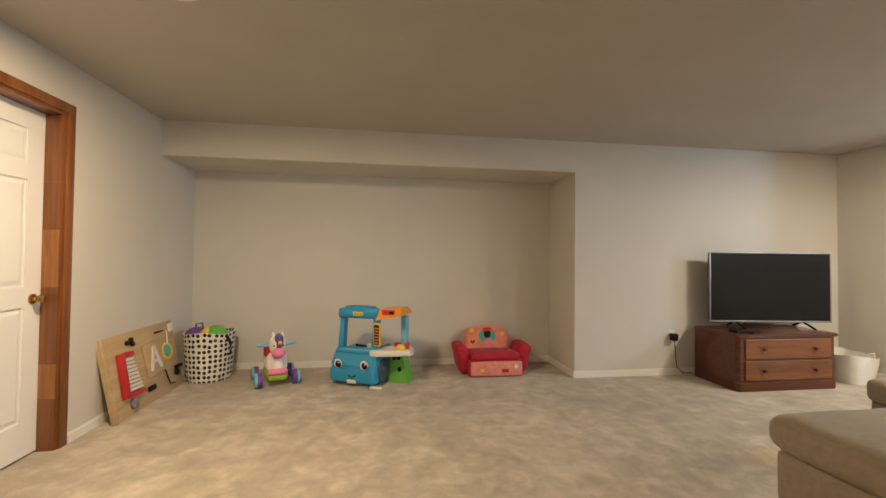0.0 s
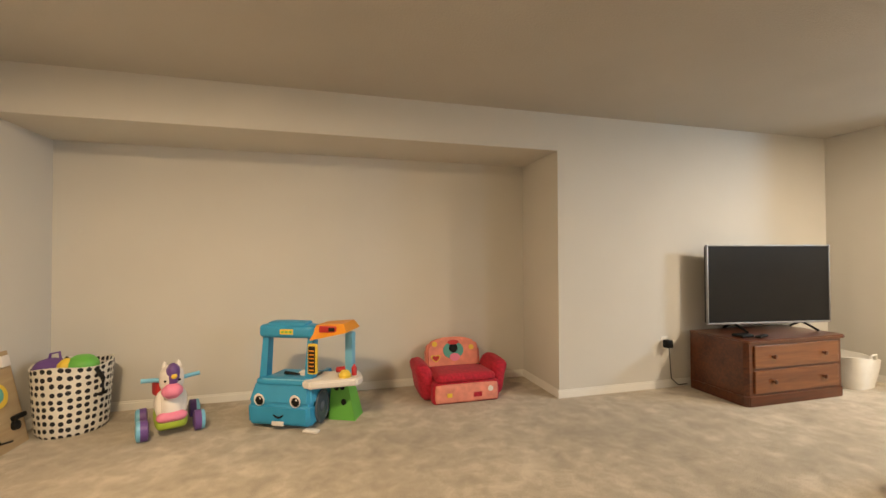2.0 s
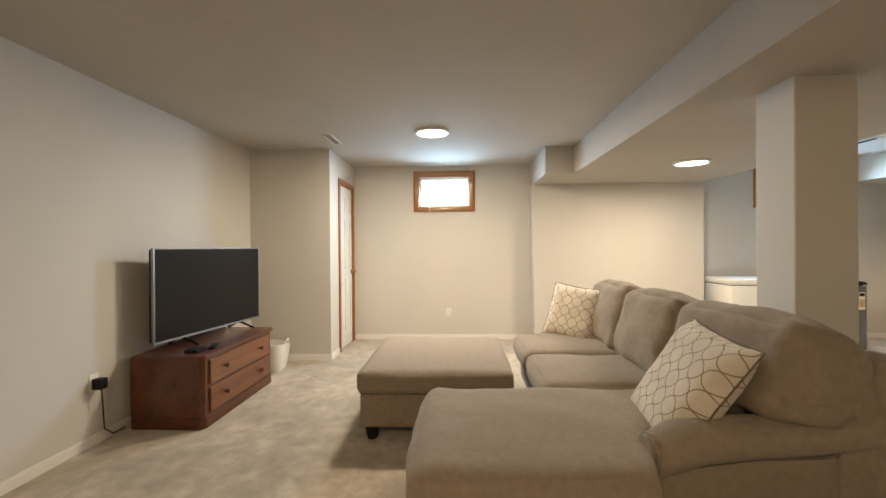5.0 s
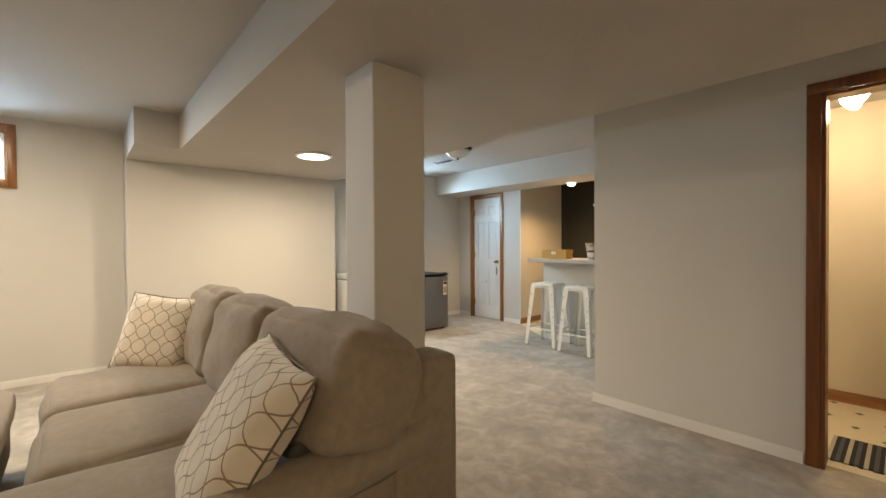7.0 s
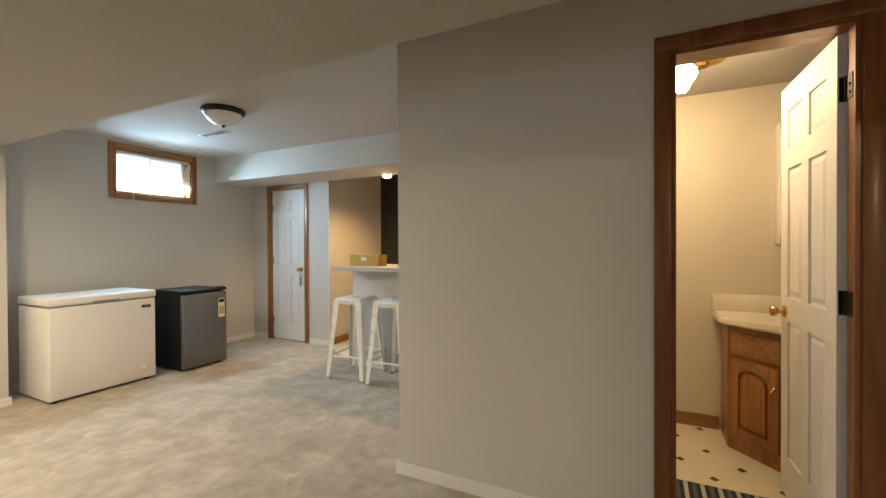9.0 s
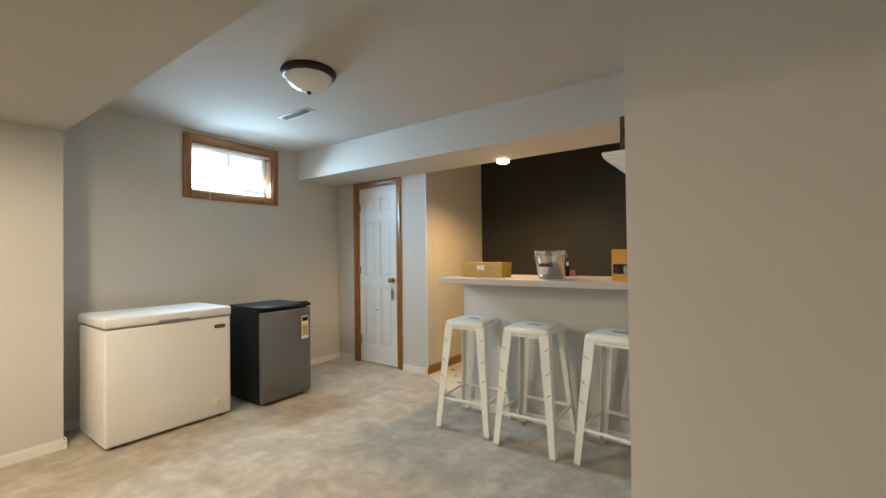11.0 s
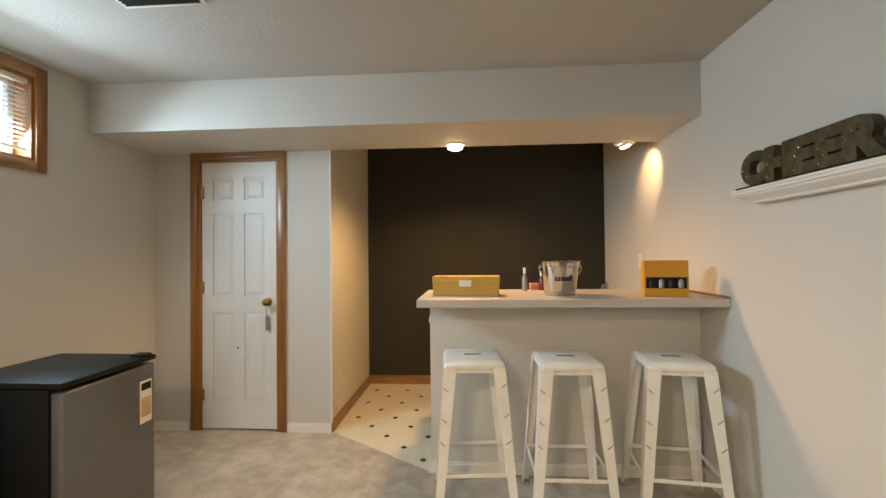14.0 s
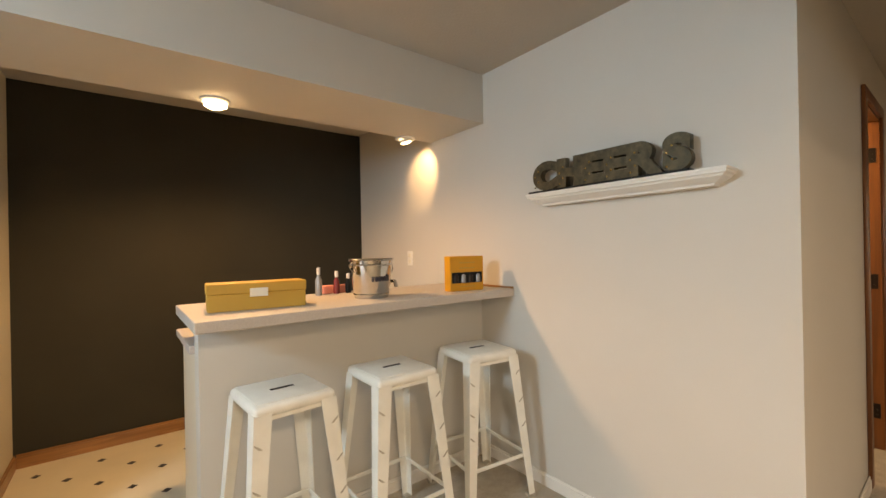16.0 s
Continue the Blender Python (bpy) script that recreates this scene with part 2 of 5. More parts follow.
M = dict(
    wall=mat("wall_paint", (0.61, 0.585, 0.54), 0.75, vary=0.02, scale=1.5, bump=0.12, bscale=160),
    # white ceiling toned below the walls: its weak bounce light is in the colour
    ceil=mat("dimmed_ceiling_paint", (0.47, 0.445, 0.408), 0.9, vary=0.03, scale=2.0, bump=0.5, bscale=70),
    cream=mat("cream_paint", (0.66, 0.60, 0.48), 0.7, vary=0.02, scale=1.5, bump=0.12, bscale=160),
    dark=mat("charcoal_paint", (0.021, 0.0195, 0.0125), 0.7, vary=0.12, scale=3.0, bump=0.15, bscale=160),
    white=mat("white_trim", (0.78, 0.76, 0.72), 0.4, vary=0.02, bump=0.05),
    door=mat("door_paint", (0.76, 0.755, 0.73), 0.45, vary=0.02, scale=3, bump=0.08, bscale=120),
    carpet=carpet_material(),
    oak=wood("honey_oak", (0.20, 0.072, 0.017), (0.40, 0.165, 0.045)),
    stain=wood("red_stained_pine", (0.11, 0.032, 0.008), (0.27, 0.095, 0.026), scale=7),
    oakh=wood("honey_oak_lying", (0.22, 0.10, 0.035), (0.42, 0.21, 0.08), axis=0),
    oaky=wood("honey_oak_deep", (0.22, 0.10, 0.035), (0.42, 0.21, 0.08), axis=1),
    cherry=wood("cherry", (0.050, 0.012, 0.004), (0.125, 0.032, 0.009), axis=0, rough=0.28),
    ply=wood("birch_plywood", (0.42, 0.29, 0.16), (0.56, 0.42, 0.25), axis=1, rough=0.6, scale=6),
    brass=mat("brass", (0.62, 0.42, 0.16), 0.25, 1.0, vary=0.05),
    bronze=mat("dark_bronze", (0.03, 0.022, 0.017), 0.4, 0.7),
    steel=mat("bucket_steel", (0.58, 0.57, 0.55), 0.14, 1.0, vary=0.04, scale=20),
    black=mat("black_plastic", (0.008, 0.008, 0.008), 0.5, vary=0.1, spec=0.2),
    screen=mat("tv_screen", (0.006, 0.006, 0.007), 0.28, vary=0.1, spec=0.25),
    silver=mat("silver_plastic", (0.30, 0.30, 0.31), 0.4, 0.6),
    sofa=mat("taupe_weave", (0.262, 0.207, 0.152), 0.95, vary=0.10, scale=30, bump=0.5, bscale=420, sheen=0.15),
    sofad=mat("taupe_piping", (0.16, 0.13, 0.10), 0.95, vary=0.10, scale=30, bump=0.4, bscale=420),
    trellis=trellis_material(),
    dots=dotted_material("dotted_canvas", (0.74, 0.71, 0.65), (0.016, 0.016, 0.02), 21, 0.33),
    frz=mat("white_enamel", (0.78, 0.77, 0.74), 0.35, vary=0.02, scale=3),
    fridge=mat("graphite_steel", (0.20, 0.20, 0.21), 0.38, 0.75, vary=0.05, scale=3),
    stool=mat("distressed_white", (0.82, 0.81, 0.75), 0.4, vary=0.05, scale=12, bump=0.1),
    worn=mat("worn_metal", (0.44, 0.41, 0.34), 0.5, 0.1, vary=0.3, scale=40),
    lam=mat("grey_laminate", (0.52, 0.47, 0.43), 0.42, vary=0.07, scale=170),
    vinyl=mat("cream_vinyl", (0.70, 0.64, 0.50), 0.35, vary=0.04, scale=5, bump=0.05),
    inlay=mat("black_inlay", (0.02, 0.018, 0.015), 0.4),
    blue=mat("blue_plastic", (0.018, 0.28, 0.52), 0.4, vary=0.04),
    sky=mat("light_blue_plastic", (0.16, 0.46, 0.66), 0.4, vary=0.04),
    green=mat("green_plastic", (0.12, 0.42, 0.07), 0.4, vary=0.04),
    lime=mat("lime_plastic", (0.34, 0.46, 0.05), 0.4, vary=0.04),
    orange=mat("orange_plastic", (0.75, 0.28, 0.02), 0.4, vary=0.04),
    yellow=mat("yellow_plastic", (0.75, 0.52, 0.06), 0.4, vary=0.04),
    red=mat("red_plastic", (0.50, 0.025, 0.03), 0.4, vary=0.05),
    pink=mat("pink_plastic", (0.75, 0.22, 0.36), 0.45, vary=0.05),
    blush=mat("blush_print", (0.72, 0.26, 0.20), 0.85, vary=0.16, scale=14),
    purple=mat("purple_plastic", (0.13, 0.06, 0.24), 0.45, vary=0.05),
    redcloth=mat("red_plush", (0.42, 0.014, 0.035), 0.95, vary=0.25, scale=45, bump=0.3, sheen=0.05),
    teal=mat("teal_print", (0.10, 0.36, 0.33), 0.85, vary=0.1),
    toywhite=mat("toy_white", (0.74, 0.70, 0.67), 0.45, vary=0.03),
    wine=mat("wine_glass", (0.16, 0.018, 0.022), 0.25, vary=0.05),
    wheelgrey=mat("grey_blue_plastic", (0.055, 0.075, 0.10), 0.5, vary=0.05),
    navy=mat("navy_print", (0.012, 0.014, 0.03), 0.5),
    gold=mat("gold_card", (0.50, 0.29, 0.05), 0.5, vary=0.06, scale=6),
    amber=mat("orange_card", (0.62, 0.28, 0.02), 0.5, vary=0.06, scale=6),
    paper=mat("paper", (0.74, 0.70, 0.60), 0.8, vary=0.05),
    clothw=mat("white_cloth", (0.72, 0.70, 0.66), 0.95, vary=0.05, bump=0.3),
    rust=mat("aged_tin", (0.085, 0.066, 0.036), 0.55, 0.45, vary=0.55, scale=30, bump=0.3),
    stripe=mat("rug_charcoal", (0.025, 0.028, 0.034), 0.95, bump=0.6, bscale=200),
    stripel=mat("rug_oat", (0.46, 0.43, 0.36), 0.95, bump=0.6, bscale=200),
    stripem=mat("rug_slate", (0.09, 0.10, 0.115), 0.95, bump=0.6, bscale=200),
    marble=mat("cultured_marble", (0.76, 0.70, 0.58), 0.2, vary=0.04, scale=4),
    glow=mat("lit_diffuser", (0.9, 0.9, 0.9), 0.5, emit=(1.0, 0.90, 0.74), strength=9.0),
    bulb=mat("lit_bulb", (0.9, 0.9, 0.9), 0.5, emit=(1.0, 0.80, 0.50), strength=15.0),
    opal=mat("opal_glass", (0.74, 0.74, 0.72), 0.25, vary=0.02),
    sheet=mat("bright_sky_beyond", (0.8, 0.8, 0.8), 1.0, emit=(0.50, 0.78, 1.0), strength=3.2),
    glass=glass_material(),
    grey=mat("grey_fabric_box", (0.27, 0.265, 0.235), 0.9, vary=0.06, bump=0.3, bscale=300),
)


# ---- builders ----
def link_mesh(name, bm, material, parent=None, label="", smooth=False, place=None):
    data = bpy.data.meshes.new(name)
    bm.normal_update()
    bm.to_mesh(data)
    bm.free()
    for mm in (material if isinstance(material, (list, tuple)) else [material]):
        data.materials.append(mm)
    if smooth:
        data.shade_smooth()
        data.set_sharp_from_angle(angle=radians(40))
    ob = new(name, data)
    if place is not None:
        ob.matrix_world = place
    if parent is not None:
        ob.parent = parent
    if label:
        ob["label"] = label
    return ob


def part(name, bm, material, parent, label="", smooth=True):
    """One mesh under a thing; its vertices lie in the thing's own axes."""
    return link_mesh(name, bm, material, parent, label, smooth)


def thing(name, m, label, category, group=""):
    return tagged(new_at(name, m), label, category, group)


def new_at(name, m):
    ob = new(name)
    ob.empty_display_size = 0.05
    ob.matrix_world = m
    return ob


def setting(name, bm, material, label="", smooth=False):
    return tagged(link_mesh(name, bm, material, None, "", smooth), label or name.replace("_", " "), "", "", "structure")


def box(bm, x0, x1, y0, y1, z0, z1, bevel=0.0, seg=2, m=None):
    xs, ys, zs = sorted((x0, x1)), sorted((y0, y1)), sorted((z0, z1))
    v = [bm.verts.new((x, y, z)) for z in zs for y in ys for x in xs]
    fs = [bm.faces.new([v[i] for i in q]) for q in ((0, 2, 3, 1), (4, 5, 7, 6), (0, 1, 5, 4), (2, 6, 7, 3), (0, 4, 6, 2), (1, 3, 7, 5))]
    got = v
    if bevel:
        r = bmesh.ops.bevel(bm, geom=list({e for f in fs for e in f.edges}), offset=bevel, segments=seg, affect="EDGES", profile=0.5)
        got = list({w for f in r["faces"] for w in f.verts})
        seen = {w for w in got}
        for f in fs:
            if f.is_valid:
                seen.update(f.verts)
        got = list(seen)
    if m is not None:
        bmesh.ops.transform(bm, matrix=m, verts=[w for w in got if w.is_valid])
    return bm


def B(*a, **k):
    return box(bmesh.new(), *a, **k)


def lathe(profile, n=24, m=None, bm=None, cap=True):
    """A turned body about z from (radius, height) steps."""
    bm = bm or bmesh.new()
    rings = []
    for r, z in profile:
        rings.append([bm.verts.new((r * math.cos(2 * math.pi * i / n), r * math.sin(2 * math.pi * i / n), z)) for i in range(n)])
    for a, b in zip(rings, rings[1:]):
        for i in range(n):
            bm.faces.new((a[i], a[(i + 1) % n], b[(i + 1) % n], b[i]))
    if cap:
        bm.faces.new(rings[0][::-1])
        bm.faces.new(rings[-1])
    if m is not None:
        bmesh.ops.transform(bm, matrix=m, verts=[v for r in rings for v in r])
    return bm


def tube(points, r, n=8, bm=None):
    """A round bar through points."""
    bm = bm or bmesh.new()
    pts = [Vector(p) for p in points]
    prev = None
    for i, p in enumerate(pts):
        d = (pts[min(i + 1, len(pts) - 1)] - pts[max(i - 1, 0)]).normalized()
        q = d.to_track_quat("Z", "Y")
        ring = [bm.verts.new(p + q @ Vector((r * math.cos(2 * math.pi * k / n), r * math.sin(2 * math.pi * k / n), 0))) for k in range(n)]
        if prev:
            for k in range(n):
                bm.faces.new((prev[k], prev[(k + 1) % n], ring[(k + 1) % n], ring[k]))
        else:
            bm.faces.new(ring[::-1])
        prev = ring
    bm.faces.new(prev)
    return bm


def soft(sx, sy, sz, r=0.05, puff=0.02, n=9, seed=0, wrinkle=0.0, m=None, bm=None):
    """A padded block centred at the origin: rounded edges, bulging faces, light creases."""
    bm = bm or bmesh.new()
    h = Vector((sx / 2, sy / 2, sz / 2))
    made = {}

    def vert(p):
        key = tuple(round(c, 4) for c in p)
        if key not in made:
            core = Vector([max(-h[k] + r, min(h[k] - r, p[k] * h[k])) for k in range(3)])
            full = Vector([p[k] * h[k] for k in range(3)])
            d = full - core
            out = core + d.normalized() * r if d.length > 1e-6 else full
            u = [1 - p[k] ** 2 for k in range(3)]
            for k in range(3):
                if abs(p[k]) > 0.999:
                    a, b = (k + 1) % 3, (k + 2) % 3
                    out[k] += math.copysign(puff * u[a] * u[b], p[k])
            if wrinkle:
                out += noise.noise_vector(out * 7 + Vector((seed, seed * 1.7, 0))) * wrinkle + noise.noise_vector(out * 19 + Vector((seed, 0, 3))) * wrinkle * 0.3
            made[key] = bm.verts.new(out)
        return made[key]

    ts = [math.sin((i / n - 0.5) * math.pi) for i in range(n + 1)]
    for k in range(3):
        a, b = (k + 1) % 3, (k + 2) % 3
        for s in (-1, 1):
            for i in range(n):
                for j in range(n):
                    q = []
                    for ii, jj in ((i, j), (i + 1, j), (i + 1, j + 1), (i, j + 1)):
                        p = [0, 0, 0]
                        p[k], p[a], p[b] = s, ts[ii], ts[jj]
                        q.append(vert(p))
                    bm.faces.new(q if s > 0 else q[::-1])
    if m is not None:
        bmesh.ops.transform(bm, matrix=m, verts=list(made.values()))
    return bm


def throw(s, thick, seed):
    """A knife-edge scatter cushion in its own x-z plane."""
    bm = bmesh.new()
    n = 18
    grid = {}
    for side in (-1, 1):
        for i in range(n + 1):
            for j in range(n + 1):
                u, v = 2 * i / n - 1, 2 * j / n - 1
                if side == 1 and (i in (0, n) or j in (0, n)):
                    grid[side, i, j] = grid[-1, i, j]
                    continue
                pinch = 1 - 0.07 * ((1 - u * u) * abs(v) + (1 - v * v) * abs(u))
                y = side * thick / 2 * ((1 - u ** 4) * (1 - v ** 4)) ** 0.55
                p = Vector((u * s / 2 * pinch, y, v * s / 2 * pinch))
                p += noise.noise_vector(p * 8 + Vector((seed, 0, 0))) * 0.008
                grid[side, i, j] = bm.verts.new(p)
        for i in range(n):
            for j in range(n):
                q = [grid[side, i, j], grid[side, i + 1, j], grid[side, i + 1, j + 1], grid[side, i, j + 1]]
                bm.faces.new(q if side < 0 else q[::-1])
    return bm


def prism(points, z0, z1, bm=None, bevel=0.0):
    bm = bm or bmesh.new()
    lo = [bm.verts.new((x, y, z0)) for x, y in points]
    hi = [bm.verts.new((x, y, z1)) for x, y in points]
    n = len(points)
    faces = [bm.faces.new(lo[::-1]), bm.faces.new(hi)]
    for i in range(n):
        faces.append(bm.faces.new((lo[i], lo[(i + 1) % n], hi[(i + 1) % n], hi[i])))
    bmesh.ops.recalc_face_normals(bm, faces=faces)
    if bevel:
        bmesh.ops.bevel(bm, geom=list({e for f in faces for e in f.edges}), offset=bevel, segments=2, affect="EDGES")
    return bm


def loft(a, b, bm=None):
    """A closed solid between two rings of points with the same count."""
    bm = bm or bmesh.new()
    va, vb = [bm.verts.new(p) for p in a], [bm.verts.new(p) for p in b]
    n = len(a)
    faces = [bm.faces.new(va[::-1]), bm.faces.new(vb)]
    for i in range(n):
        faces.append(bm.faces.new((va[i], va[(i + 1) % n], vb[(i + 1) % n], vb[i])))
    bmesh.ops.recalc_face_normals(bm, faces=faces)
    return bm


def wall(name, axis, face, depth, a0, a1, z1, holes=(), material=None, label=""):
    """A wall whose inner face lies at axis = face and which is depth thick (signed). holes: (a0, a1, z0, z1)."""
    bm = bmesh.new()

    def put(p, q, lo, hi):
        if q - p < 1e-4 or hi - lo < 1e-4:
            return
        if axis == "x":
            box(bm, face, face + depth, p, q, lo, hi)
        else:
            box(bm, p, q, face, face + depth, lo, hi)

    at = a0
    for h0, h1, lo, hi in sorted(holes):
        put(at, h0, 0, z1)
        put(h0, h1, 0, lo)
        put(h0, h1, hi, z1)
        at = h1
    put(at, a1, 0, z1)
    return setting(name, bm, material or M["wall"], label)


# ---- the large structure ----

setting("floor", B(-2.0, 6.6, -5.6, 4.9, -0.1, 0.0), M["carpet"], "mottled beige cut-pile carpet over the whole floor")
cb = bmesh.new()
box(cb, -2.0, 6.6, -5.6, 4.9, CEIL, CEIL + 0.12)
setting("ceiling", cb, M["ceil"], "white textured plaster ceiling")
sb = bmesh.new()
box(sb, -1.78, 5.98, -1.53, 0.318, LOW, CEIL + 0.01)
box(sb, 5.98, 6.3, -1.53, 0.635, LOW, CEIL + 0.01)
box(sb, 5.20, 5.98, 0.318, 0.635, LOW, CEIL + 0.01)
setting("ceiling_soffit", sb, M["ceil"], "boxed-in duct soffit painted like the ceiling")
setting("ceiling_soffit_alcove", B(-1.78, 2.085, 3.965, 4.62, 2.06, CEIL + 0.01), M["wall"], "low painted soffit over the play alcove")
setting("ceiling_soffit_bar", B(2.645, 6.33, -3.56, -4.12, LOW, CEIL + 0.01), M["wall"], "painted dropped beam in front of the bar")

wall("wall_west", "x", -1.76, -0.14, -2.2, 4.76, CEIL, [(2.07, 2.87, 0, 2.05)])
wall("wall_alcove", "y", 4.62, 0.12, -1.76, 2.2, CEIL)
wall("wall_north", "y", 3.965, 0.12, 2.21, 5.3, CEIL)
wall("wall_alcove_side", "x", 2.085, 0.125, 3.965, 4.62, CEIL)
wall("wall_closet_side", "x", 5.163, 0.12, 3.05, 3.965, CEIL)
wall("wall_closet", "y", 3.05, 0.12, 5.283, 6.34, CEIL, [(5.53, 6.12, 0, 2.05)])
wall("wall_east", "x", 6.222, 0.16, 0.635, 3.05, CEIL, [(1.44, 2.16, 1.805, 2.245)])
wall("wall_bump", "x", 5.975, 0.16, -1.525, 0.632, LOW - 0.002, material=M["wall"])
wall("wall_bump_return", "y", 0.632, -0.12, 6.135, 6.36, CEIL)
wall("wall_bump_side", "y", -1.525, 0.12, 6.135, 6.4, LOW)
wall("wall_east_bar", "x", 6.33, 0.16, -4.3, -1.42, CEIL, [(-3.24, -2.445, 1.82, 2.28)])
wall("wall_door", "y", -4.12, -0.12, 4.985, 6.33, CEIL, [(5.375, 5.995, 0, 2.03)])
wall("wall_bar_side", "x", 4.985, 0.14, -5.26, -4.242, CEIL, material=M["cream"])
wall("wall_bar_back", "y", -5.26, -0.12, 2.5, 5.1, CEIL, material=M["dark"], label="charcoal painted wall behind the bar")
wall("wall_sign", "x", 2.645, -0.12, -5.26, -2.04, CEIL)
wall("wall_bath", "y", -2.04, -0.12, -1.76, 2.525, CEIL, [(0.705, 1.33, 0, 2.04)])
wall("wall_bath_back", "y", -3.42, -0.12, -0.9, 2.525, CEIL, material=M["cream"])
wall("wall_bath_west", "x", -0.8, -0.12, -3.42, -2.16, CEIL, material=M["cream"])
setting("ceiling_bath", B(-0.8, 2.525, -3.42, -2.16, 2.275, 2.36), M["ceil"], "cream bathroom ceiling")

# bare backing behind doors that stay shut
setting("wall_behind_door_west", B(-2.3, -1.95, 1.9, 3.0, 0, 2.3), M["wall"])
setting("wall_behind_closet", B(5.4, 6.3, 3.22, 3.4, 0, 2.3), M["wall"])
setting("wall_behind_utility", B(5.2, 6.2, -4.5, -4.32, 0, 2.3), M["wall"])

pb = B(2.62, 2.885, -0.315, -0.02, 0, LOW + 0.005, bevel=0.008)
setting("wall_post", pb, M["wall"], "boxed square support post painted greige")


def baseboard(name, x0, x1, y0, y1, material=None, h=0.068):
    bm = B(x0, x1, y0, y1, 0, h - 0.015)
    t = 0.005
    box(bm, x0 + (t if abs(x1 - x0) < 0.03 else 0), x1 - (t if abs(x1 - x0) < 0.03 else 0), y0 + (t if abs(y1 - y0) < 0.03 else 0), y1 - (t if abs(y1 - y0) < 0.03 else 0), h - 0.015, h)
    return setting(name, bm, material or M["white"], "painted white skirting board" if material is None else "stained oak skirting board")


for q in ((-1.76, -1.745, 2.94, 4.605), (-1.76, -1.745, -2.02, 2.0), (-1.76, 2.085, 4.605, 4.62), (2.07, 2.085, 3.965, 4.605), (2.07, 5.148, 3.95, 3.965),
          (5.148, 5.163, 3.05, 3.95), (5.148, 5.46, 3.035, 3.05), (6.20, 6.207, 3.035, 3.05), (6.207, 6.222, 0.66, 3.035), (5.96, 5.975, -1.525, 0.632), (5.96, 6.222, 0.632, 0.647),
          (5.96, 6.315, -1.54, -1.525), (6.315, 6.33, -4.12, -1.54), (6.06, 6.315, -4.12, -4.105), (4.985, 5.31, -4.12, -4.105), (2.645, 2.66, -3.6, -2.04),
          (1.40, 2.66, -2.04, -2.025), (-1.745, 0.68, -2.04, -2.025)):
    baseboard("baseboard", *q)
baseboard("baseboard", 4.97, 4.985, -5.245, -4.12, M["oaky"], 0.09)
baseboard("baseboard", 2.645, 4.97, -5.26, -5.245, M["oakh"], 0.09)
baseboard("baseboard", 0.98, 2.52, -3.42, -3.405, M["oakh"], 0.09)
setting("outside_corner_bead", B(4.978, 4.986, -4.121, -4.113, 0.068, LOW), M["white"], "white painted corner bead")


# vinyl floors with small black inlays
def vinyl(name, poly, inside, u0, v0, nu, nv):
    base = setting(name, prism(poly, 0.0, 0.004), M["vinyl"], "cream sheet vinyl with small black diamond inlays")
    tile = B(-0.0175, 0.0175, -0.0175, 0.0175, 0.004, 0.0047)
    bmesh.ops.transform(tile, matrix=pose(0, 0, 0, 0, 0, 45), verts=tile.verts[:])
    data = bpy.data.meshes.new("inlay")
    tile.to_mesh(data)
    tile.free()
    data.materials.append(M["inlay"])
    for i in range(nu):
        for j in range(nv):
            if (i + j) % 2:
                continue
            x, y = u0 + i * 0.148, v0 + j * 0.165
            if inside(x, y):
                ob = new("inlay", data)
                ob.location = (x, y, 0)
                ob.parent = base


vinyl("floor_bar", [(4.97, -4.115), (4.215, -3.61), (2.645, -3.61), (2.645, -5.245), (4.97, -5.245)],
      lambda x, y: x < 4.95 and y > -5.22 and x > 4.0 - (0.6 if y < -4.3 else 0) and (y < -4.13 or (4.97 - x) * 0.505 / 0.755 > (y + 4.115) + 0.03), 3.53, -5.22, 12, 11)
vinyl("floor_bath", [(-0.8, -3.42), (2.52, -3.42), (2.52, -2.10), (-0.8, -2.10)], lambda x, y: 0.75 < x < 2.4, 0.80, -3.36, 10, 8)


# ---- doors and windows ----
def six_panel(parent, w, h, t, material):
    """Leaf in its own x-z plane, x from 0 to w, front at y = 0 and back at y = t."""
    bm = bmesh.new()
    st, mid = 0.105 * w / 0.7, 0.09 * w / 0.7
    cols = [(st, w / 2 - mid / 2), (w / 2 + mid / 2, w - st)]
    rows = [(0.20, 0.86), (0.98, 1.60), (1.70, h - 0.12)]
    box(bm, 0, w, 0.009, t - 0.009, 0, h)
    xs = [(0, st), (w / 2 - mid / 2, w / 2 + mid / 2), (w - st, w)]
    for y0, y1 in ((0, 0.009), (t - 0.009, t)):
        for a, b in xs:
            box(bm, a, b, y0, y1, 0, h)
        zs = [0] + [z for r in rows for z in r] + [h]
        for a, b in zip(zs[::2], zs[1::2]):
            for c, d in cols:
                box(bm, c, d, y0, y1, a, b)
    leaf = part("door_leaf", bm, material, parent, "white painted six-panel leaf", smooth=False)
    for c, d in cols:
        for a, b in rows:
            for s in (0, 1):
                pm = bmesh.new()
                y0, y1 = (0.009, 0.002) if s == 0 else (t - 0.009, t - 0.002)
                g, k = 0.012, 0.035
                lo = [(c + g, y0, a + g), (d - g, y0, a + g), (d - g, y0, b - g), (c + g, y0, b - g)]
                hi = [(c + k, y1, a + k), (d - k, y1, a + k), (d - k, y1, b - k), (c + k, y1, b - k)]
                loft(lo, hi, pm)
                part("panel", pm, material, leaf, smooth=False)
    return leaf


def knob(parent, x, z, side=-1, material=None):
    m = pose(x, 0, z, 90 if side < 0 else -90)
    part("knob", lathe([(0.030, 0), (0.030, 0.006), (0.012, 0.010), (0.011, 0.030), (0.022, 0.036), (0.027, 0.048), (0.022, 0.060), (0.0, 0.063)], 20, m, cap=False), material or M["brass"], parent, "round brass knob")


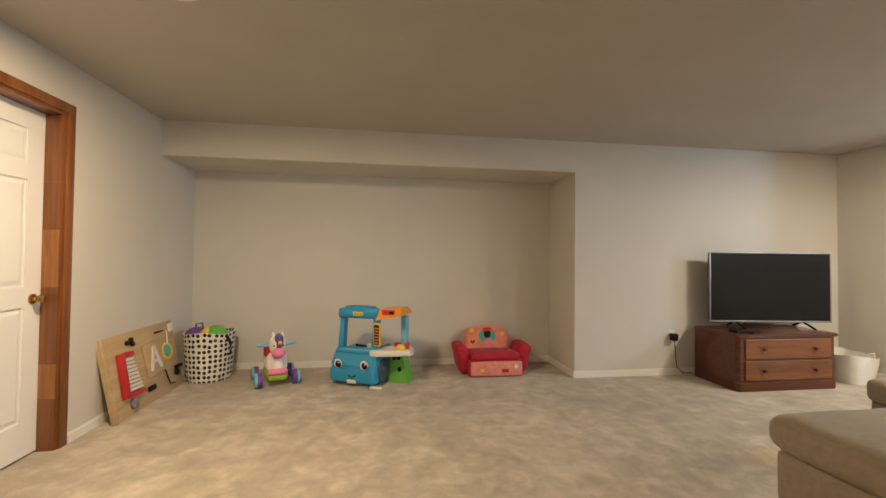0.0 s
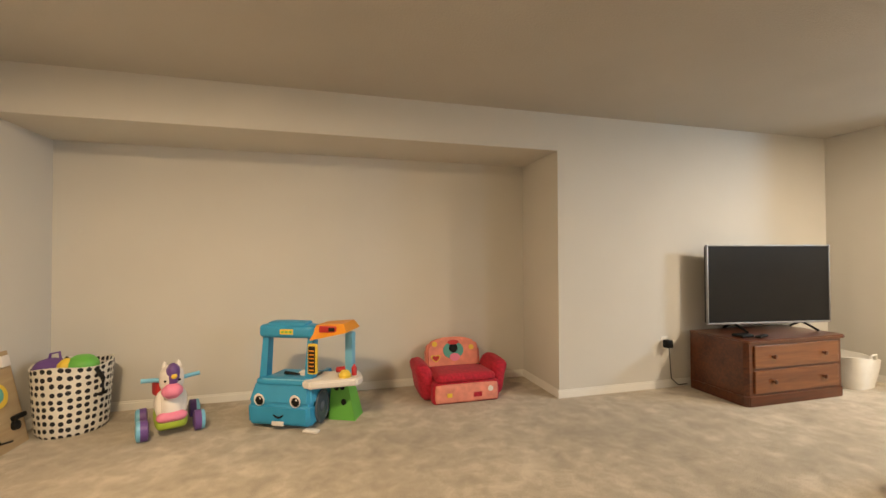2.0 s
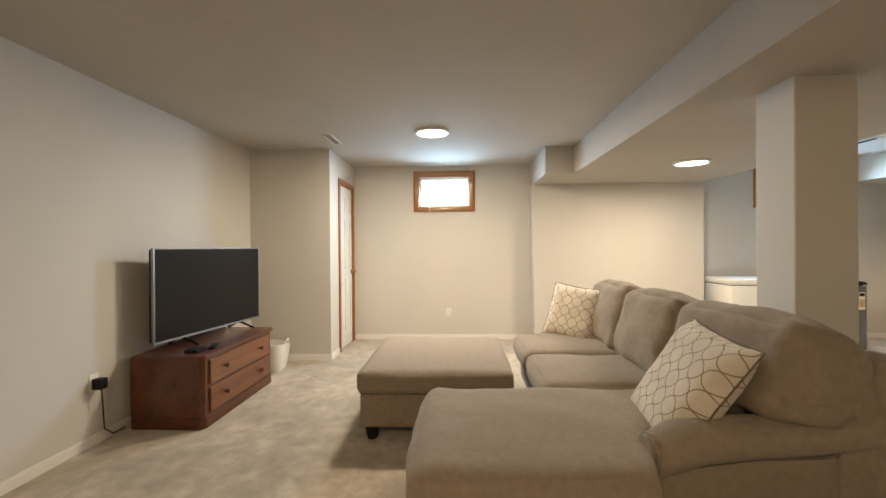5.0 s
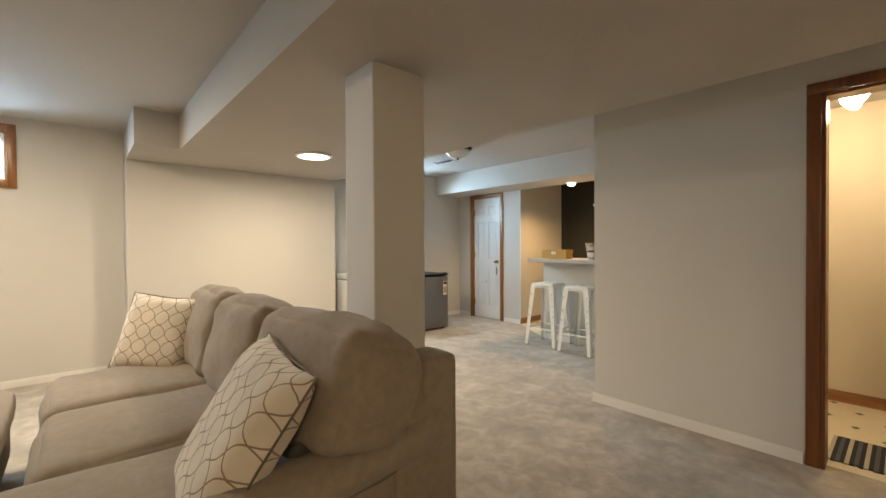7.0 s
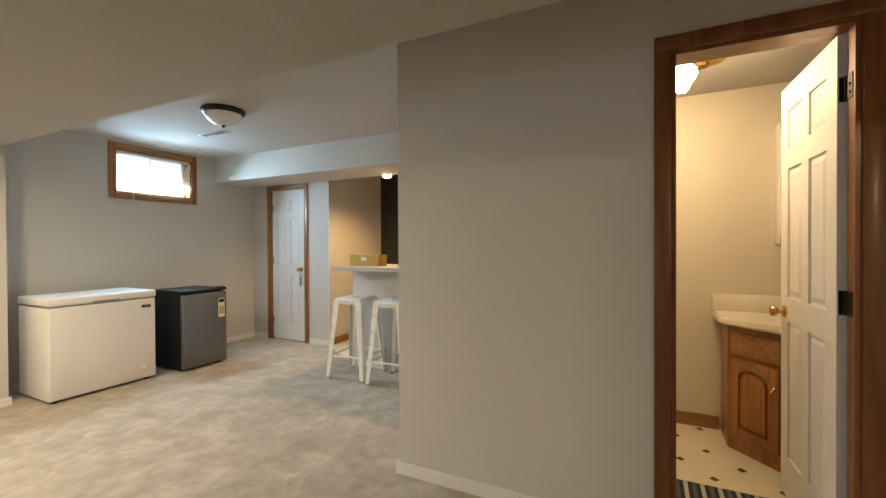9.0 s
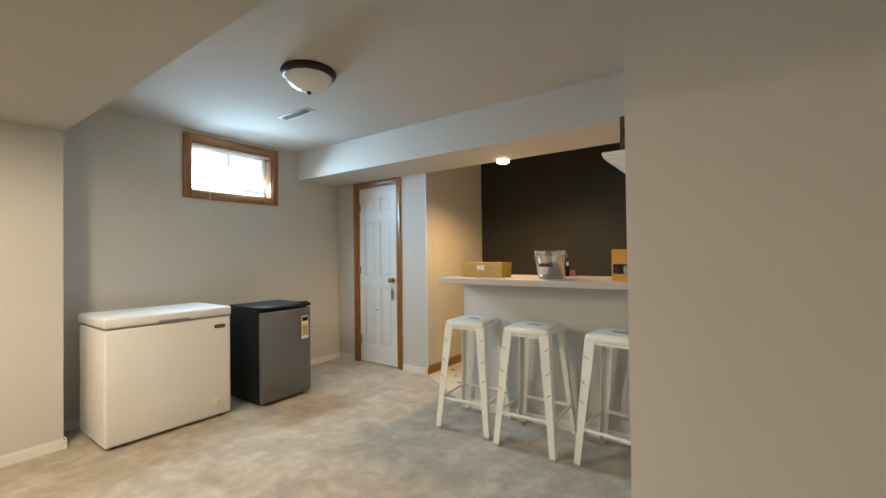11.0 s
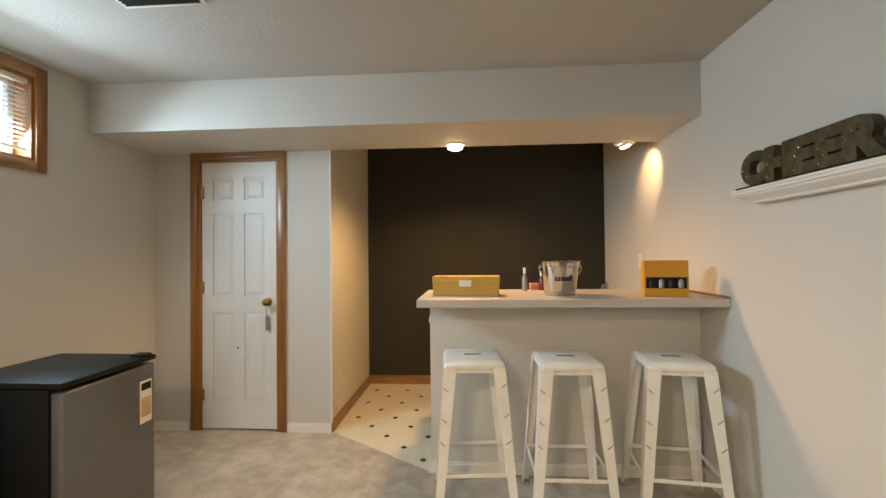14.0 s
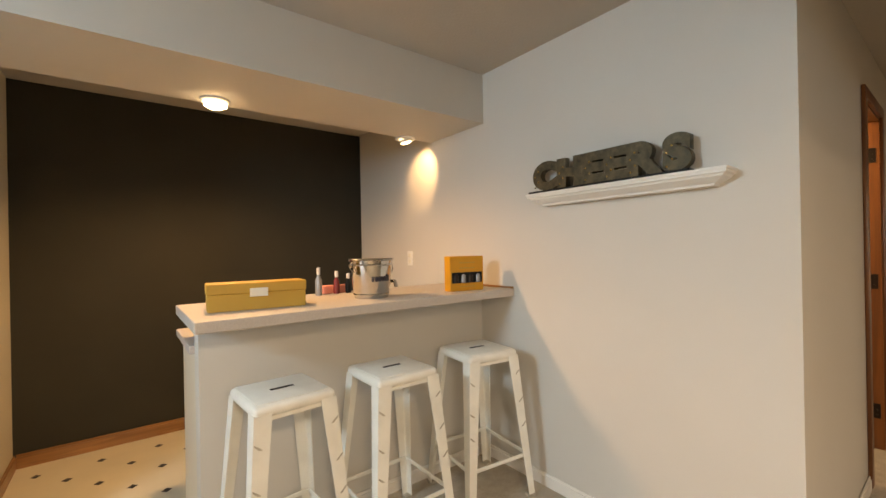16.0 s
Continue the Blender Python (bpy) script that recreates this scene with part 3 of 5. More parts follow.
def hinge(parent, x, z, y=0.0):
    bm = tube([(x, y - 0.006, z - 0.045), (x, y - 0.006, z + 0.045)], 0.007)
    box(bm, x - 0.018, x + 0.018, y - 0.003, y, z - 0.043, z + 0.043)
    part("hinge", bm, M["brass"], parent, "brass butt hinge")


def casing(parent, w, h, material, cw=0.062, proj=0.018, depth=0.12, top=True):
    """Two legs and a head round an opening from x = 0 to w; the face of the wall is y = 0, the jamb goes back to y = depth."""
    for x0, x1 in ((-cw, 0), (w, w + cw)):
        part("casing_leg", B(x0, x1, -proj, 0.0, 0, h + cw, bevel=0.005), material, parent)
    part("casing_head", B(-cw + 0.0005, w + cw - 0.0005, -proj - 0.001, 0.0, h, h + cw - 0.001, bevel=0.005), M["oakh"] if material is M["oak"] else material, parent)
    jm = B(-0.001, 0.018, -0.004, depth, 0, h)
    part("jamb", jm, material, parent)
    part("jamb", B(w - 0.018, w + 0.001, -0.004, depth, 0, h), material, parent)
    part("jamb_head", B(0.018, w - 0.018, -0.004, depth, h - 0.018, h), material, parent)


# door in the west wall: local x runs along +y, local y points out of the room
d1 = tagged(new_at("door_1", pose(-1.76, 2.07, 0, 0, 0, 90)), "white six-panel door, shut, in a red-brown stained wood frame", "door", "", "structure")
casing(d1, 0.80, 2.05, M["stain"], depth=0.14)
e1 = new_at("door_leaf_frame", pose(0.02, 0.095, 0.012))
e1.parent = d1
six_panel(e1, 0.76, 2.018, 0.035, M["door"])
for k, (za, zb) in enumerate(((0.0, 0.31), (0.31, 0.52), (0.52, 0.98), (0.98, 1.33), (1.33, 1.62), (1.62, 2.03))):
    part("jamb_block", B(0.776, 0.7825, 0.0, 0.092, za + 0.001, zb - 0.001), (M["stain"], M["oak"], M["stain"], M["oak"], M["stain"], M["stain"])[k], d1, "finger-jointed jamb block", smooth=False)
knob(e1, 0.70, 0.905)
# closet door beside the small window
d2 = tagged(new_at("door_2", pose(5.53, 3.05, 0)), "white closet door, shut, with honey oak trim", "door", "", "structure")
casing(d2, 0.59, 2.05, M["oak"], cw=0.055)
e2 = new_at("door_leaf_frame", pose(0.02, 0.004, 0.012))
e2.parent = d2
six_panel(e2, 0.55, 2.018, 0.035, M["door"])
knob(e2, 0.51, 0.93)
for hz in (0.22, 1.05, 1.82):
    hinge(e2, 0.0, hz)
# utility door beyond the bar stools
d3 = tagged(new_at("door_3", pose(5.995, -4.12, 0, 0, 0, 180)), "white six-panel door, shut, with honey oak trim and a key fob", "door", "", "structure")
casing(d3, 0.62, 2.02, M["oak"], cw=0.055)
e3 = new_at("door_leaf_frame", pose(0.02, 0.012, 0.012))
e3.parent = d3
six_panel(e3, 0.58, 1.988, 0.035, M["door"])
knob(e3, 0.515, 0.94)
for hz in (0.25, 1.05, 1.76):
    hinge(e3, 0.0, hz)
part("key_fob", B(0.498, 0.522, -0.022, -0.008, 0.73, 0.84, bevel=0.005), M["silver"], e3, "grey fob hanging from the knob")
tube_bm = tube([(0.512, -0.04, 0.91), (0.512, -0.025, 0.87), (0.51, -0.014, 0.835)], 0.0025)
part("key_ring", tube_bm, M["silver"], e3)
part("peg", lathe([(0.006, 0), (0.006, 0.012), (0.0, 0.014)], 10, pose(0.28, 0, 0.60, 90), cap=False), M["bronze"], e3, "small dark peg")
# bathroom door, standing open into the bathroom
d4 = tagged(new_at("door_4", pose(1.33, -2.04, 0, 0, 0, 180)), "white six-panel door standing open in a red-brown stained frame", "door", "", "structure")
casing(d4, 0.58, 2.04, M["stain"], depth=0.055)
part("jamb", B(0.0, 0.018, 0.055, 0.12, 0, 2.04), M["stain"], d4)
part("jamb_head", B(0.018, 0.625, 0.056, 0.12, 2.022, 2.04), M["stain"], d4)
e4 = new_at("door_leaf_frame", pose(0.573, 0.074, 0.015, 0, 0, 91.5))
e4.parent = d4
six_panel(e4, 0.62, 2.0, 0.035, M["door"])
knob(e4, 0.56, 0.905, 1)
e4.children[-1].matrix_basis = pose(0, 0.035, 0)
knob(e4, 0.56, 0.905, -1)
for hz in (0.22, 1.02, 1.80):
    bm = tube([(0.560, 0.062, hz - 0.03), (0.560, 0.062, hz + 0.06)], 0.007)
    box(bm, 0.5595, 0.5618, 0.012, 0.058, hz - 0.03, hz + 0.06)
    for kz in (0.0, 0.03):
        box(bm, 0.555, 0.5600, 0.025, 0.033, hz - 0.012 + kz, hz - 0.004 + kz)
    hg = part("hinge", bm, M["bronze"], d4, "dark bronze butt hinge")
    part("hinge_leaf", B(-0.0025, 0.0, 0.002, 0.030, hz - 0.045, hz + 0.045), M["bronze"], e4, "dark bronze hinge leaf")


def window(name, wx, y0, y1, z0, z1, label):
    """A basement window in an east wall whose face is x = wx; the outer edge of its trim is given."""
    w = tagged(new_at(name, pose(wx, y0, z0)), label, "window", "", "structure")
    W, H, c = y1 - y0, z1 - z0, 0.06
    for nm, a in (("casing_leg", (0, c, 0, H)), ("casing_leg", (W - c, W, 0, H)), ("casing_head", (c, W - c, H - c, H)), ("casing_sill", (c, W - c, 0, c))):
        part(nm, B(-0.018, 0.0, a[0], a[1], a[2], a[3], bevel=0.004), M["oak"] if nm == "casing_leg" else M["oaky"], w)
    for a in ((c - 0.001, c + 0.015, c, H - c), (W - c - 0.015, W - c + 0.001, c, H - c), (c + 0.015, W - c - 0.015, c - 0.001, c + 0.015), (c + 0.015, W - c - 0.015, H - c - 0.015, H - c + 0.001)):
        part("window_reveal", B(-0.002, 0.15, *a), M["oak"], w)
    f = 0.03
    for a in ((c + 0.015, c + 0.015 + f, c + 0.015, H - c - 0.015), (W - c - 0.015 - f, W - c - 0.015, c + 0.015, H - c - 0.015),
              (c + 0.015 + f, W - c - 0.015 - f, c + 0.015, c + 0.015 + f), (c + 0.015 + f, W - c - 0.015 - f, H - c - 0.015 - f, H - c - 0.015), (W / 2 - 0.012, W / 2 + 0.012, c + 0.015 + f, H - c - 0.015 - f)):
        part("window_frame", B(0.10, 0.135, *a, bevel=0.003), M["white"], w)
    g = part("pane", B(0.115, 0.119, c + 0.02, W - c - 0.02, c + 0.02, H - c - 0.02), M["glass"], w)
    g.visible_shadow = False
    bl = tagged(new_at("window_blind", pose(wx, y0, z0)), "white slatted blind, slats open, in the small window", "blind")
    part("head_rail", B(0.012, 0.042, c + 0.02, W - c - 0.02, H - c - 0.045, H - c - 0.018, bevel=0.003), M["white"], bl)
    part("bottom_rail", B(0.016, 0.038, c + 0.02, W - c - 0.02, c + 0.055, c + 0.070, bevel=0.003), M["white"], bl)
    zz = c + 0.095
    while zz < H - c - 0.06:
        s = part("slat", B(0.018, 0.036, c + 0.022, W - c - 0.022, zz, zz + 0.0012), M["white"], bl, smooth=False)
        s.visible_shadow = False
        zz += 0.024
    for yy in (W * 0.3, W * 0.7):
        part("ladder_cord", tube([(0.027, yy, c + 0.06), (0.027, yy, H - c - 0.03)], 0.0012, 5), M["white"], bl)
    drop = -0.13 if W > 0.9 else 0.03
    part("pull_cord", tube([(0.008, W - 0.22, H - c - 0.03), (-0.022, W - 0.22, 0.06), (-0.024, W - 0.22, drop)], 0.0022, 6), M["white"], bl)
    part("cord_tassel", lathe([(0.003, 0.03), (0.006, 0.0)], 8, pose(-0.024, W - 0.22, drop - 0.03)), M["white"], bl)
    setting("backdrop_" + name, B(wx + 0.45, wx + 0.47, y0 - 0.6, y1 + 0.6, z0 - 0.5, z1 + 0.7), M["sheet"], "bright sky seen from the window well")


window("window_1", 6.222, 1.38, 2.22, 1.746, 2.303, "small high basement window with honey oak trim")
window("window_2", 6.33, -3.30, -2.385, 1.76, 2.34, "small high basement window with honey oak trim")


# ---- ceiling fixtures ----
for dx, dy, dz in DISCS:
    L = thing("downlight", pose(dx, dy, dz), "slim round flush downlight, lit warm white", "ceiling light", "slim round downlights")
    part("trim_ring", lathe([(0.160, 0.001), (0.164, -0.012), (0.158, -0.022), (0.140, -0.024), (0.138, -0.012), (0.138, 0.001)], 40, cap=False), M["white"], L)
    part("diffuser", lathe([(0.0, -0.010), (0.139, -0.010), (0.139, -0.016), (0.0, -0.022)], 40, cap=False), M["glow"], L, "lit opal diffuser")
D = thing("dome_light", pose(4.53, -2.365, CEIL) @ Matrix.Diagonal((0.97, 0.97, 0.87, 1)), "dark bronze dome ceiling light with an opal bowl, unlit", "ceiling light")
part("canopy", lathe([(0.165, 0.0), (0.172, -0.012), (0.168, -0.03), (0.150, -0.045), (0.140, -0.045)], 40), M["bronze"], D)
part("bowl", lathe([(0.145, -0.04), (0.140, -0.065), (0.115, -0.10), (0.075, -0.128), (0.03, -0.142), (0.0, -0.144)], 40, cap=False), M["opal"], D, "frosted white glass bowl")
part("finial", lathe([(0.004, -0.142), (0.014, -0.146), (0.014, -0.156), (0.006, -0.166), (0.0, -0.168)], 16, cap=False), M["bronze"], D)


def vent(x, y, rz, ln, label):
    V = thing("ceiling_vent", pose(x, y, CEIL, 0, 0, rz), label, "vent")
    part("backing", B(-ln / 2, ln / 2, -0.03, 0.03, -0.004, 0.0), M["black"] if y < 0 else M["grey"], V)
    for a in ((-ln / 2 - 0.02, ln / 2 + 0.02, -0.045, -0.03), (-ln / 2 - 0.02, ln / 2 + 0.02, 0.03, 0.045), (-ln / 2 - 0.02, -ln / 2, -0.03, 0.03), (ln / 2, ln / 2 + 0.02, -0.03, 0.03)):
        part("frame", B(*a, -0.007, 0.0, bevel=0.002), M["white"], V)
    for k in range(3):
        s = B(-ln / 2, ln / 2, -0.006, 0.006, -0.0015, 0.0015)
        bmesh.ops.transform(s, matrix=pose(0, -0.018 + k * 0.018, -0.007, 50), verts=s.verts[:])
        part("slat", s, M["bronze"] if y < 0 else M["lam"], V, smooth=False)


vent(5.25, -2.78, 0, 0.33, "white slotted ceiling vent beside the dome light")
vent(4.74, 2.88, 0, 0.33, "white slotted ceiling vent above the closet")
for sx, sy, tilt, name in ((4.057, -4.045, (0, 0), "straight down"), (2.867, -4.12, (3, 16), "at the wall")):
    S = thing("spot_light", pose(sx, sy, LOW), "white surface spot under the beam, lit warm, aimed " + name, "spotlight", "spots over the bar")
    part("trim_ring", lathe([(0.068, 0.001), (0.070, -0.008), (0.060, -0.014), (0.048, -0.014)], 28), M["white"], S)
    mm = pose(0, 0, -0.008, tilt[0], tilt[1])
    if tilt[1]:
        part("head", lathe([(0.040, 0.0), (0.042, -0.010), (0.040, -0.022), (0.034, -0.022)], 28, mm, cap=False), M["white"], S)
    dz = 0.0 if tilt[1] else 0.012
    k = 0.68 if tilt[1] else 1.0
    part("bulb", lathe([(0.0, dz - 0.018 * k), (0.050 * k, dz - 0.024 * k), (0.053 * k, dz - 0.036 * k), (0.034 * k, dz - 0.046 * k), (0.0, dz - 0.050 * k)], 24, mm, cap=False), M["bulb"], S, "glowing bulb face")
BL = thing("bathroom_light", pose(1.10, -2.78, 2.275), "brass ceiling light with a lit glass shade", "ceiling light")
part("canopy", lathe([(0.075, 0.0), (0.080, -0.010), (0.055, -0.032), (0.02, -0.045), (0.0, -0.046)], 28, cap=False), M["brass"], BL, "polished brass canopy")
part("arm", tube([(0, 0, -0.03), (0.03, 0.025, -0.06), (0.07, 0.055, -0.07), (0.09, 0.07, -0.085)], 0.011, 10), M["brass"], BL, "curved brass arm")
sm = look((0.085, 0.07, -0.075), (0.18, 0.13, -0.15)) @ pose(0, 0, 0, 180)
part("shade_holder", lathe([(0.0, -0.004), (0.03, -0.002), (0.034, 0.018), (0.03, 0.02)], 20, sm, cap=False), M["brass"], BL)
sb_ = bmesh.new()
rings_ = []
for rr, zz in ((0.028, 0.012), (0.042, 0.03), (0.052, 0.06), (0.062, 0.095), (0.078, 0.118)):
    rings_.append([sb_.verts.new(((rr + 0.004 * math.cos(k * math.pi * 0.75)) * math.cos(2 * math.pi * k / 32), (rr + 0.004 * math.cos(k * math.pi * 0.75)) * math.sin(2 * math.pi * k / 32), zz)) for k in range(32)])
for ra, rb in zip(rings_, rings_[1:]):
    for k in range(32):
        sb_.faces.new((ra[k], ra[(k + 1) % 32], rb[(k + 1) % 32], rb[k]))
bmesh.ops.transform(sb_, matrix=sm, verts=sb_.verts[:])
part("shade", sb_, M["bulb"], BL, "lit fluted glass shade")


def plate(x, y, z, rz, label, slots=2):
    P = thing("outlet_plate", pose(x, y, z, 0, 0, rz), label, "outlet")
    part("cover", B(-0.035, 0.035, -0.006, 0.0, -0.057, 0.057, bevel=0.003), M["white"], P)
    for k in range(slots):
        part("socket", B(-0.016, 0.016, -0.009, -0.005, -0.040 + 0.046 * k, -0.010 + 0.046 * k, bevel=0.003), M["paper"], P)
    return P


plate(6.222, 1.75, 0.37, -90, "white wall outlet low on the greige wall")
plate(2.645, -4.42, 1.22, 90, "white outlet on the wall beside the bar")
plate(3.14, 3.965, 0.40, 0, "white wall outlet behind the media chest")

# ---- play corner ----
def busy_board():
    P = thing("busy_board", pose(-1.635, 3.20, 0.0, 0, -12, 0) @ pose(0, 0, 0), "plywood toddler activity board leaning on the wall", "toy")
    L, H = 0.99, 0.60
    part("backboard", B(-0.02, 0.0, 0, L, 0.0, H, bevel=0.003), M["ply"], P)
    part("edge_strip", B(0.0, 0.022, 0.0, 0.028, 0.0, H, bevel=0.002), M["ply"], P)
    xy = new_at("xylophone", pose(0.004, 0.14, 0.13, -4))
    xy.parent = P
    part("rail", B(0, 0.03, -0.02, 0.05, 0.0, 0.33, bevel=0.008), M["red"], xy, "red wooden frame")
    part("rail", B(0, 0.03, 0.05, 0.24, 0.0, 0.035, bevel=0.008), M["red"], xy)
    part("rail", B(0, 0.03, 0.05, 0.16, 0.30, 0.335, bevel=0.008), M["red"], xy)
    for k in range(9):
        part("bar", B(0.012, 0.024, 0.045, 0.215 - k * 0.008, 0.045 + k * 0.028, 0.064 + k * 0.028, bevel=0.003), M["toywhite"], xy, smooth=True)
    part("sliding_door", B(0.001, 0.022, 0.47, 0.70, 0.20, 0.46, bevel=0.004), M["ply"], P)
    am = bmesh.new()
    for pts in (((0.50, 0.24), (0.53, 0.24), (0.60, 0.40), (0.595, 0.43), (0.575, 0.43)), ((0.64, 0.24), (0.675, 0.24), (0.61, 0.43), (0.575, 0.43), (0.585, 0.39)), ((0.54, 0.295), (0.635, 0.295), (0.628, 0.318), (0.55, 0.318))):
        loft([(0.022, a, b) for a, b in pts], [(0.029, a, b) for a, b in pts], am)
    part("letter", am, M["toywhite"], P, "white wooden letter A", smooth=False)
    part("clock_disc", lathe([(0.075, 0), (0.075, 0.012), (0.0, 0.014)], 24, pose(0.0, 0.82, 0.34, 0, 90), cap=False), M["yellow"], P, "yellow and teal disc")
    part("disc_centre", lathe([(0.05, 0), (0.05, 0.008), (0.0, 0.009)], 20, pose(0.013, 0.80, 0.35, 0, 90), cap=False), M["teal"], P)
    part("plug", B(0.001, 0.02, 0.44, 0.54, 0.09, 0.13, bevel=0.006), M["black"], P)
    part("door_chain", tube([(0.012, 0.72, 0.20), (0.02, 0.72, 0.13), (0.02, 0.74, 0.07), (0.012, 0.84, 0.05)], 0.006), M["bronze"], P)
    part("latch", B(0.001, 0.03, 0.88, 0.98, 0.16, 0.19, bevel=0.005), M["black"], P)
    part("latch_knob", lathe([(0.03, 0), (0.03, 0.02), (0, 0.03)], 16, pose(0.0, 0.90, 0.13, 0, 90), cap=False), M["black"], P)
    part("caster", lathe([(0.04, 0), (0.04, 0.02), (0.02, 0.03)], 18, pose(0.0, 0.24, 0.07, 0, 90)), M["silver"], P)
    for y0, z0 in ((0.30, 0.52), (0.35, 0.535), (0.36, 0.50)):
        part("bolt", lathe([(0.018, 0), (0.018, 0.02), (0, 0.024)], 10, pose(0.0, y0, z0, 0, 90), cap=False), M["bronze"], P)
    part("slide_bolt", B(0.001, 0.016, 0.68, 0.80, 0.52, 0.535, bevel=0.003), M["bronze"], P)
    part("cord", tube([(0.01, 0.86, 0.52), (0.012, 0.84, 0.44), (0.012, 0.83, 0.40)], 0.006), M["paper"], P)
    part("light_switch", B(0.001, 0.018, 0.90, 0.97, 0.50, 0.57, bevel=0.004), M["toywhite"], P)


busy_board()


def toy_basket():
    P = thing("toy_basket", pose(-1.47, 4.33, 0), "white canvas basket with black dots, full of toys", "basket")
    bm = bmesh.new()
    n, prof = 40, [(0.185, 0.0), (0.195, 0.02), (0.205, 0.15), (0.215, 0.32), (0.22, 0.44), (0.224, 0.455), (0.214, 0.455), (0.205, 0.40), (0.20, 0.30)]
    uvl = bm.loops.layers.uv.new("UVMap")
    rings = []
    for r, z in prof:
        ring = []
        for i in range(n):
            a = 2 * math.pi * i / n
            w = 1 + 0.025 * noise.noise(Vector((math.cos(a) * 2, math.sin(a) * 2, z * 6)))
            ring.append(bm.verts.new((r * w * math.cos(a), r * w * math.sin(a), max(0, z + (0.012 * math.sin(3 * a) if z > 0.4 else 0)))))
        rings.append(ring)
    for k in range(len(rings) - 1):
        for i in range(n):
            f = bm.faces.new((rings[k][i], rings[k][(i + 1) % n], rings[k + 1][(i + 1) % n], rings[k + 1][i]))
            for lp, (ii, kk) in zip(f.loops, ((i, k), (i + 1, k), (i + 1, k + 1), (i, k + 1))):
                lp[uvl].uv = (1.36 * ii / n, prof[kk][1])
    bm.faces.new(rings[0][::-1])
    part("canvas_bag", bm, M["dots"], P)
    part("stuffing", lathe([(0.0, 0.38), (0.2, 0.36)], 24, cap=False), M["purple"], P)
    part("strap", tube([(0.19, -0.12, 0.43), (0.235, -0.13, 0.36), (0.232, -0.12, 0.26), (0.205, -0.11, 0.25)], 0.014), M["black"], P, "black webbing strap")
    T = thing("toy_ball", pose(-1.39, 4.27, 0.44), "green and yellow soft toy in the basket", "toy")
    part("body", soft(0.17, 0.15, 0.13, 0.06, 0.01, 8), M["green"], T)
    part("patch", soft(0.09, 0.10, 0.11, 0.045, 0.01, 6, m=pose(-0.07, -0.035, 0)), M["yellow"], T)
    T = thing("soft_toy", pose(-1.56, 4.27, 0.43), "purple soft toy in the basket", "toy")
    part("body", soft(0.17, 0.13, 0.11, 0.05, 0.01, 8, seed=4, wrinkle=0.02), M["purple"], T)
    part("loop", tube([(-0.02, 0, 0.04), (-0.01, 0, 0.10), (0.04, 0, 0.11), (0.05, 0, 0.04)], 0.008), M["purple"], T)


toy_basket()


def ride_on():
    P = thing("ride_on_unicorn", pose(-0.81, 4.13, 0, 0, 0, 22) @ Matrix.Diagonal((0.88, 0.88, 0.88, 1)), "white and pink ride-on unicorn toy with chunky wheels", "ride-on toy")
    part("chassis", soft(0.20, 0.42, 0.09, 0.035, 0.01, 8, m=pose(0, 0.02, 0.10)), M["lime"], P, "lime green underside")
    part("saddle", soft(0.19, 0.30, 0.10, 0.04, 0.01, 8, m=pose(0, 0.08, 0.18)), M["toywhite"], P)
    part("chest", soft(0.17, 0.13, 0.24, 0.06, 0.02, 9, m=pose(0, -0.10, 0.23, -12)), M["toywhite"], P)
    part("bib", soft(0.18, 0.08, 0.06, 0.025, 0.01, 7, m=pose(0, -0.17, 0.15)), M["pink"], P, "pink front skirt")
    part("head", soft(0.14, 0.13, 0.20, 0.06, 0.01, 9, m=pose(0, -0.12, 0.42, 10)), M["toywhite"], P)
    part("muzzle", soft(0.12, 0.11, 0.09, 0.04, 0.01, 8, m=pose(0, -0.19, 0.345)), M["pink"], P, "pink muzzle")
    part("mane", soft(0.075, 0.10, 0.16, 0.035, 0.01, 7, m=pose(0.005, -0.155, 0.455, 10)), M["purple"], P, "purple mane")
    part("mane_badge", lathe([(0.02, 0), (0.0, 0.012)], 12, pose(0.01, -0.215, 0.455, 90), cap=False), M["yellow"], P)
    part("wing", soft(0.05, 0.10, 0.12, 0.024, 0.0, 6, m=pose(-0.085, -0.02, 0.34, 0, 0, 20)), M["red"], P)
    for s in (-1, 1):
        part("ear", lathe([(0.022, 0), (0.014, 0.03), (0.0, 0.05)], 10, pose(0.045 * s, -0.10, 0.505), cap=False), M["toywhite"], P)
        part("handle", tube([(0.05 * s, -0.08, 0.405), (0.12 * s, -0.075, 0.415), (0.19 * s, -0.07, 0.42)], 0.016, 10), M["sky"], P, "light blue handlebar grip")
        part("eye", lathe([(0.009, 0), (0, 0.006)], 10, pose(0.045 * s, -0.188, 0.42, 90), cap=False), M["black"], P)
        for wy, mk, r in ((-0.14, M["sky"], 0.075), (0.19, M["sky"], 0.07)):
            hub = part("wheel", lathe([(r * 0.6, -0.03), (r, -0.022), (r, 0.022), (r * 0.6, 0.03)], 28, pose(0.17 * s, wy, r, 0, 90)), M["purple"], P, "purple wheel")
            part("wheel_cap", lathe([(r, 0.0), (r * 0.95, 0.022), (r * 0.55, 0.03)], 28, pose(0.192 * s, wy, r, 0, 90 * s)), mk, hub, "light blue hub cap")


ride_on()


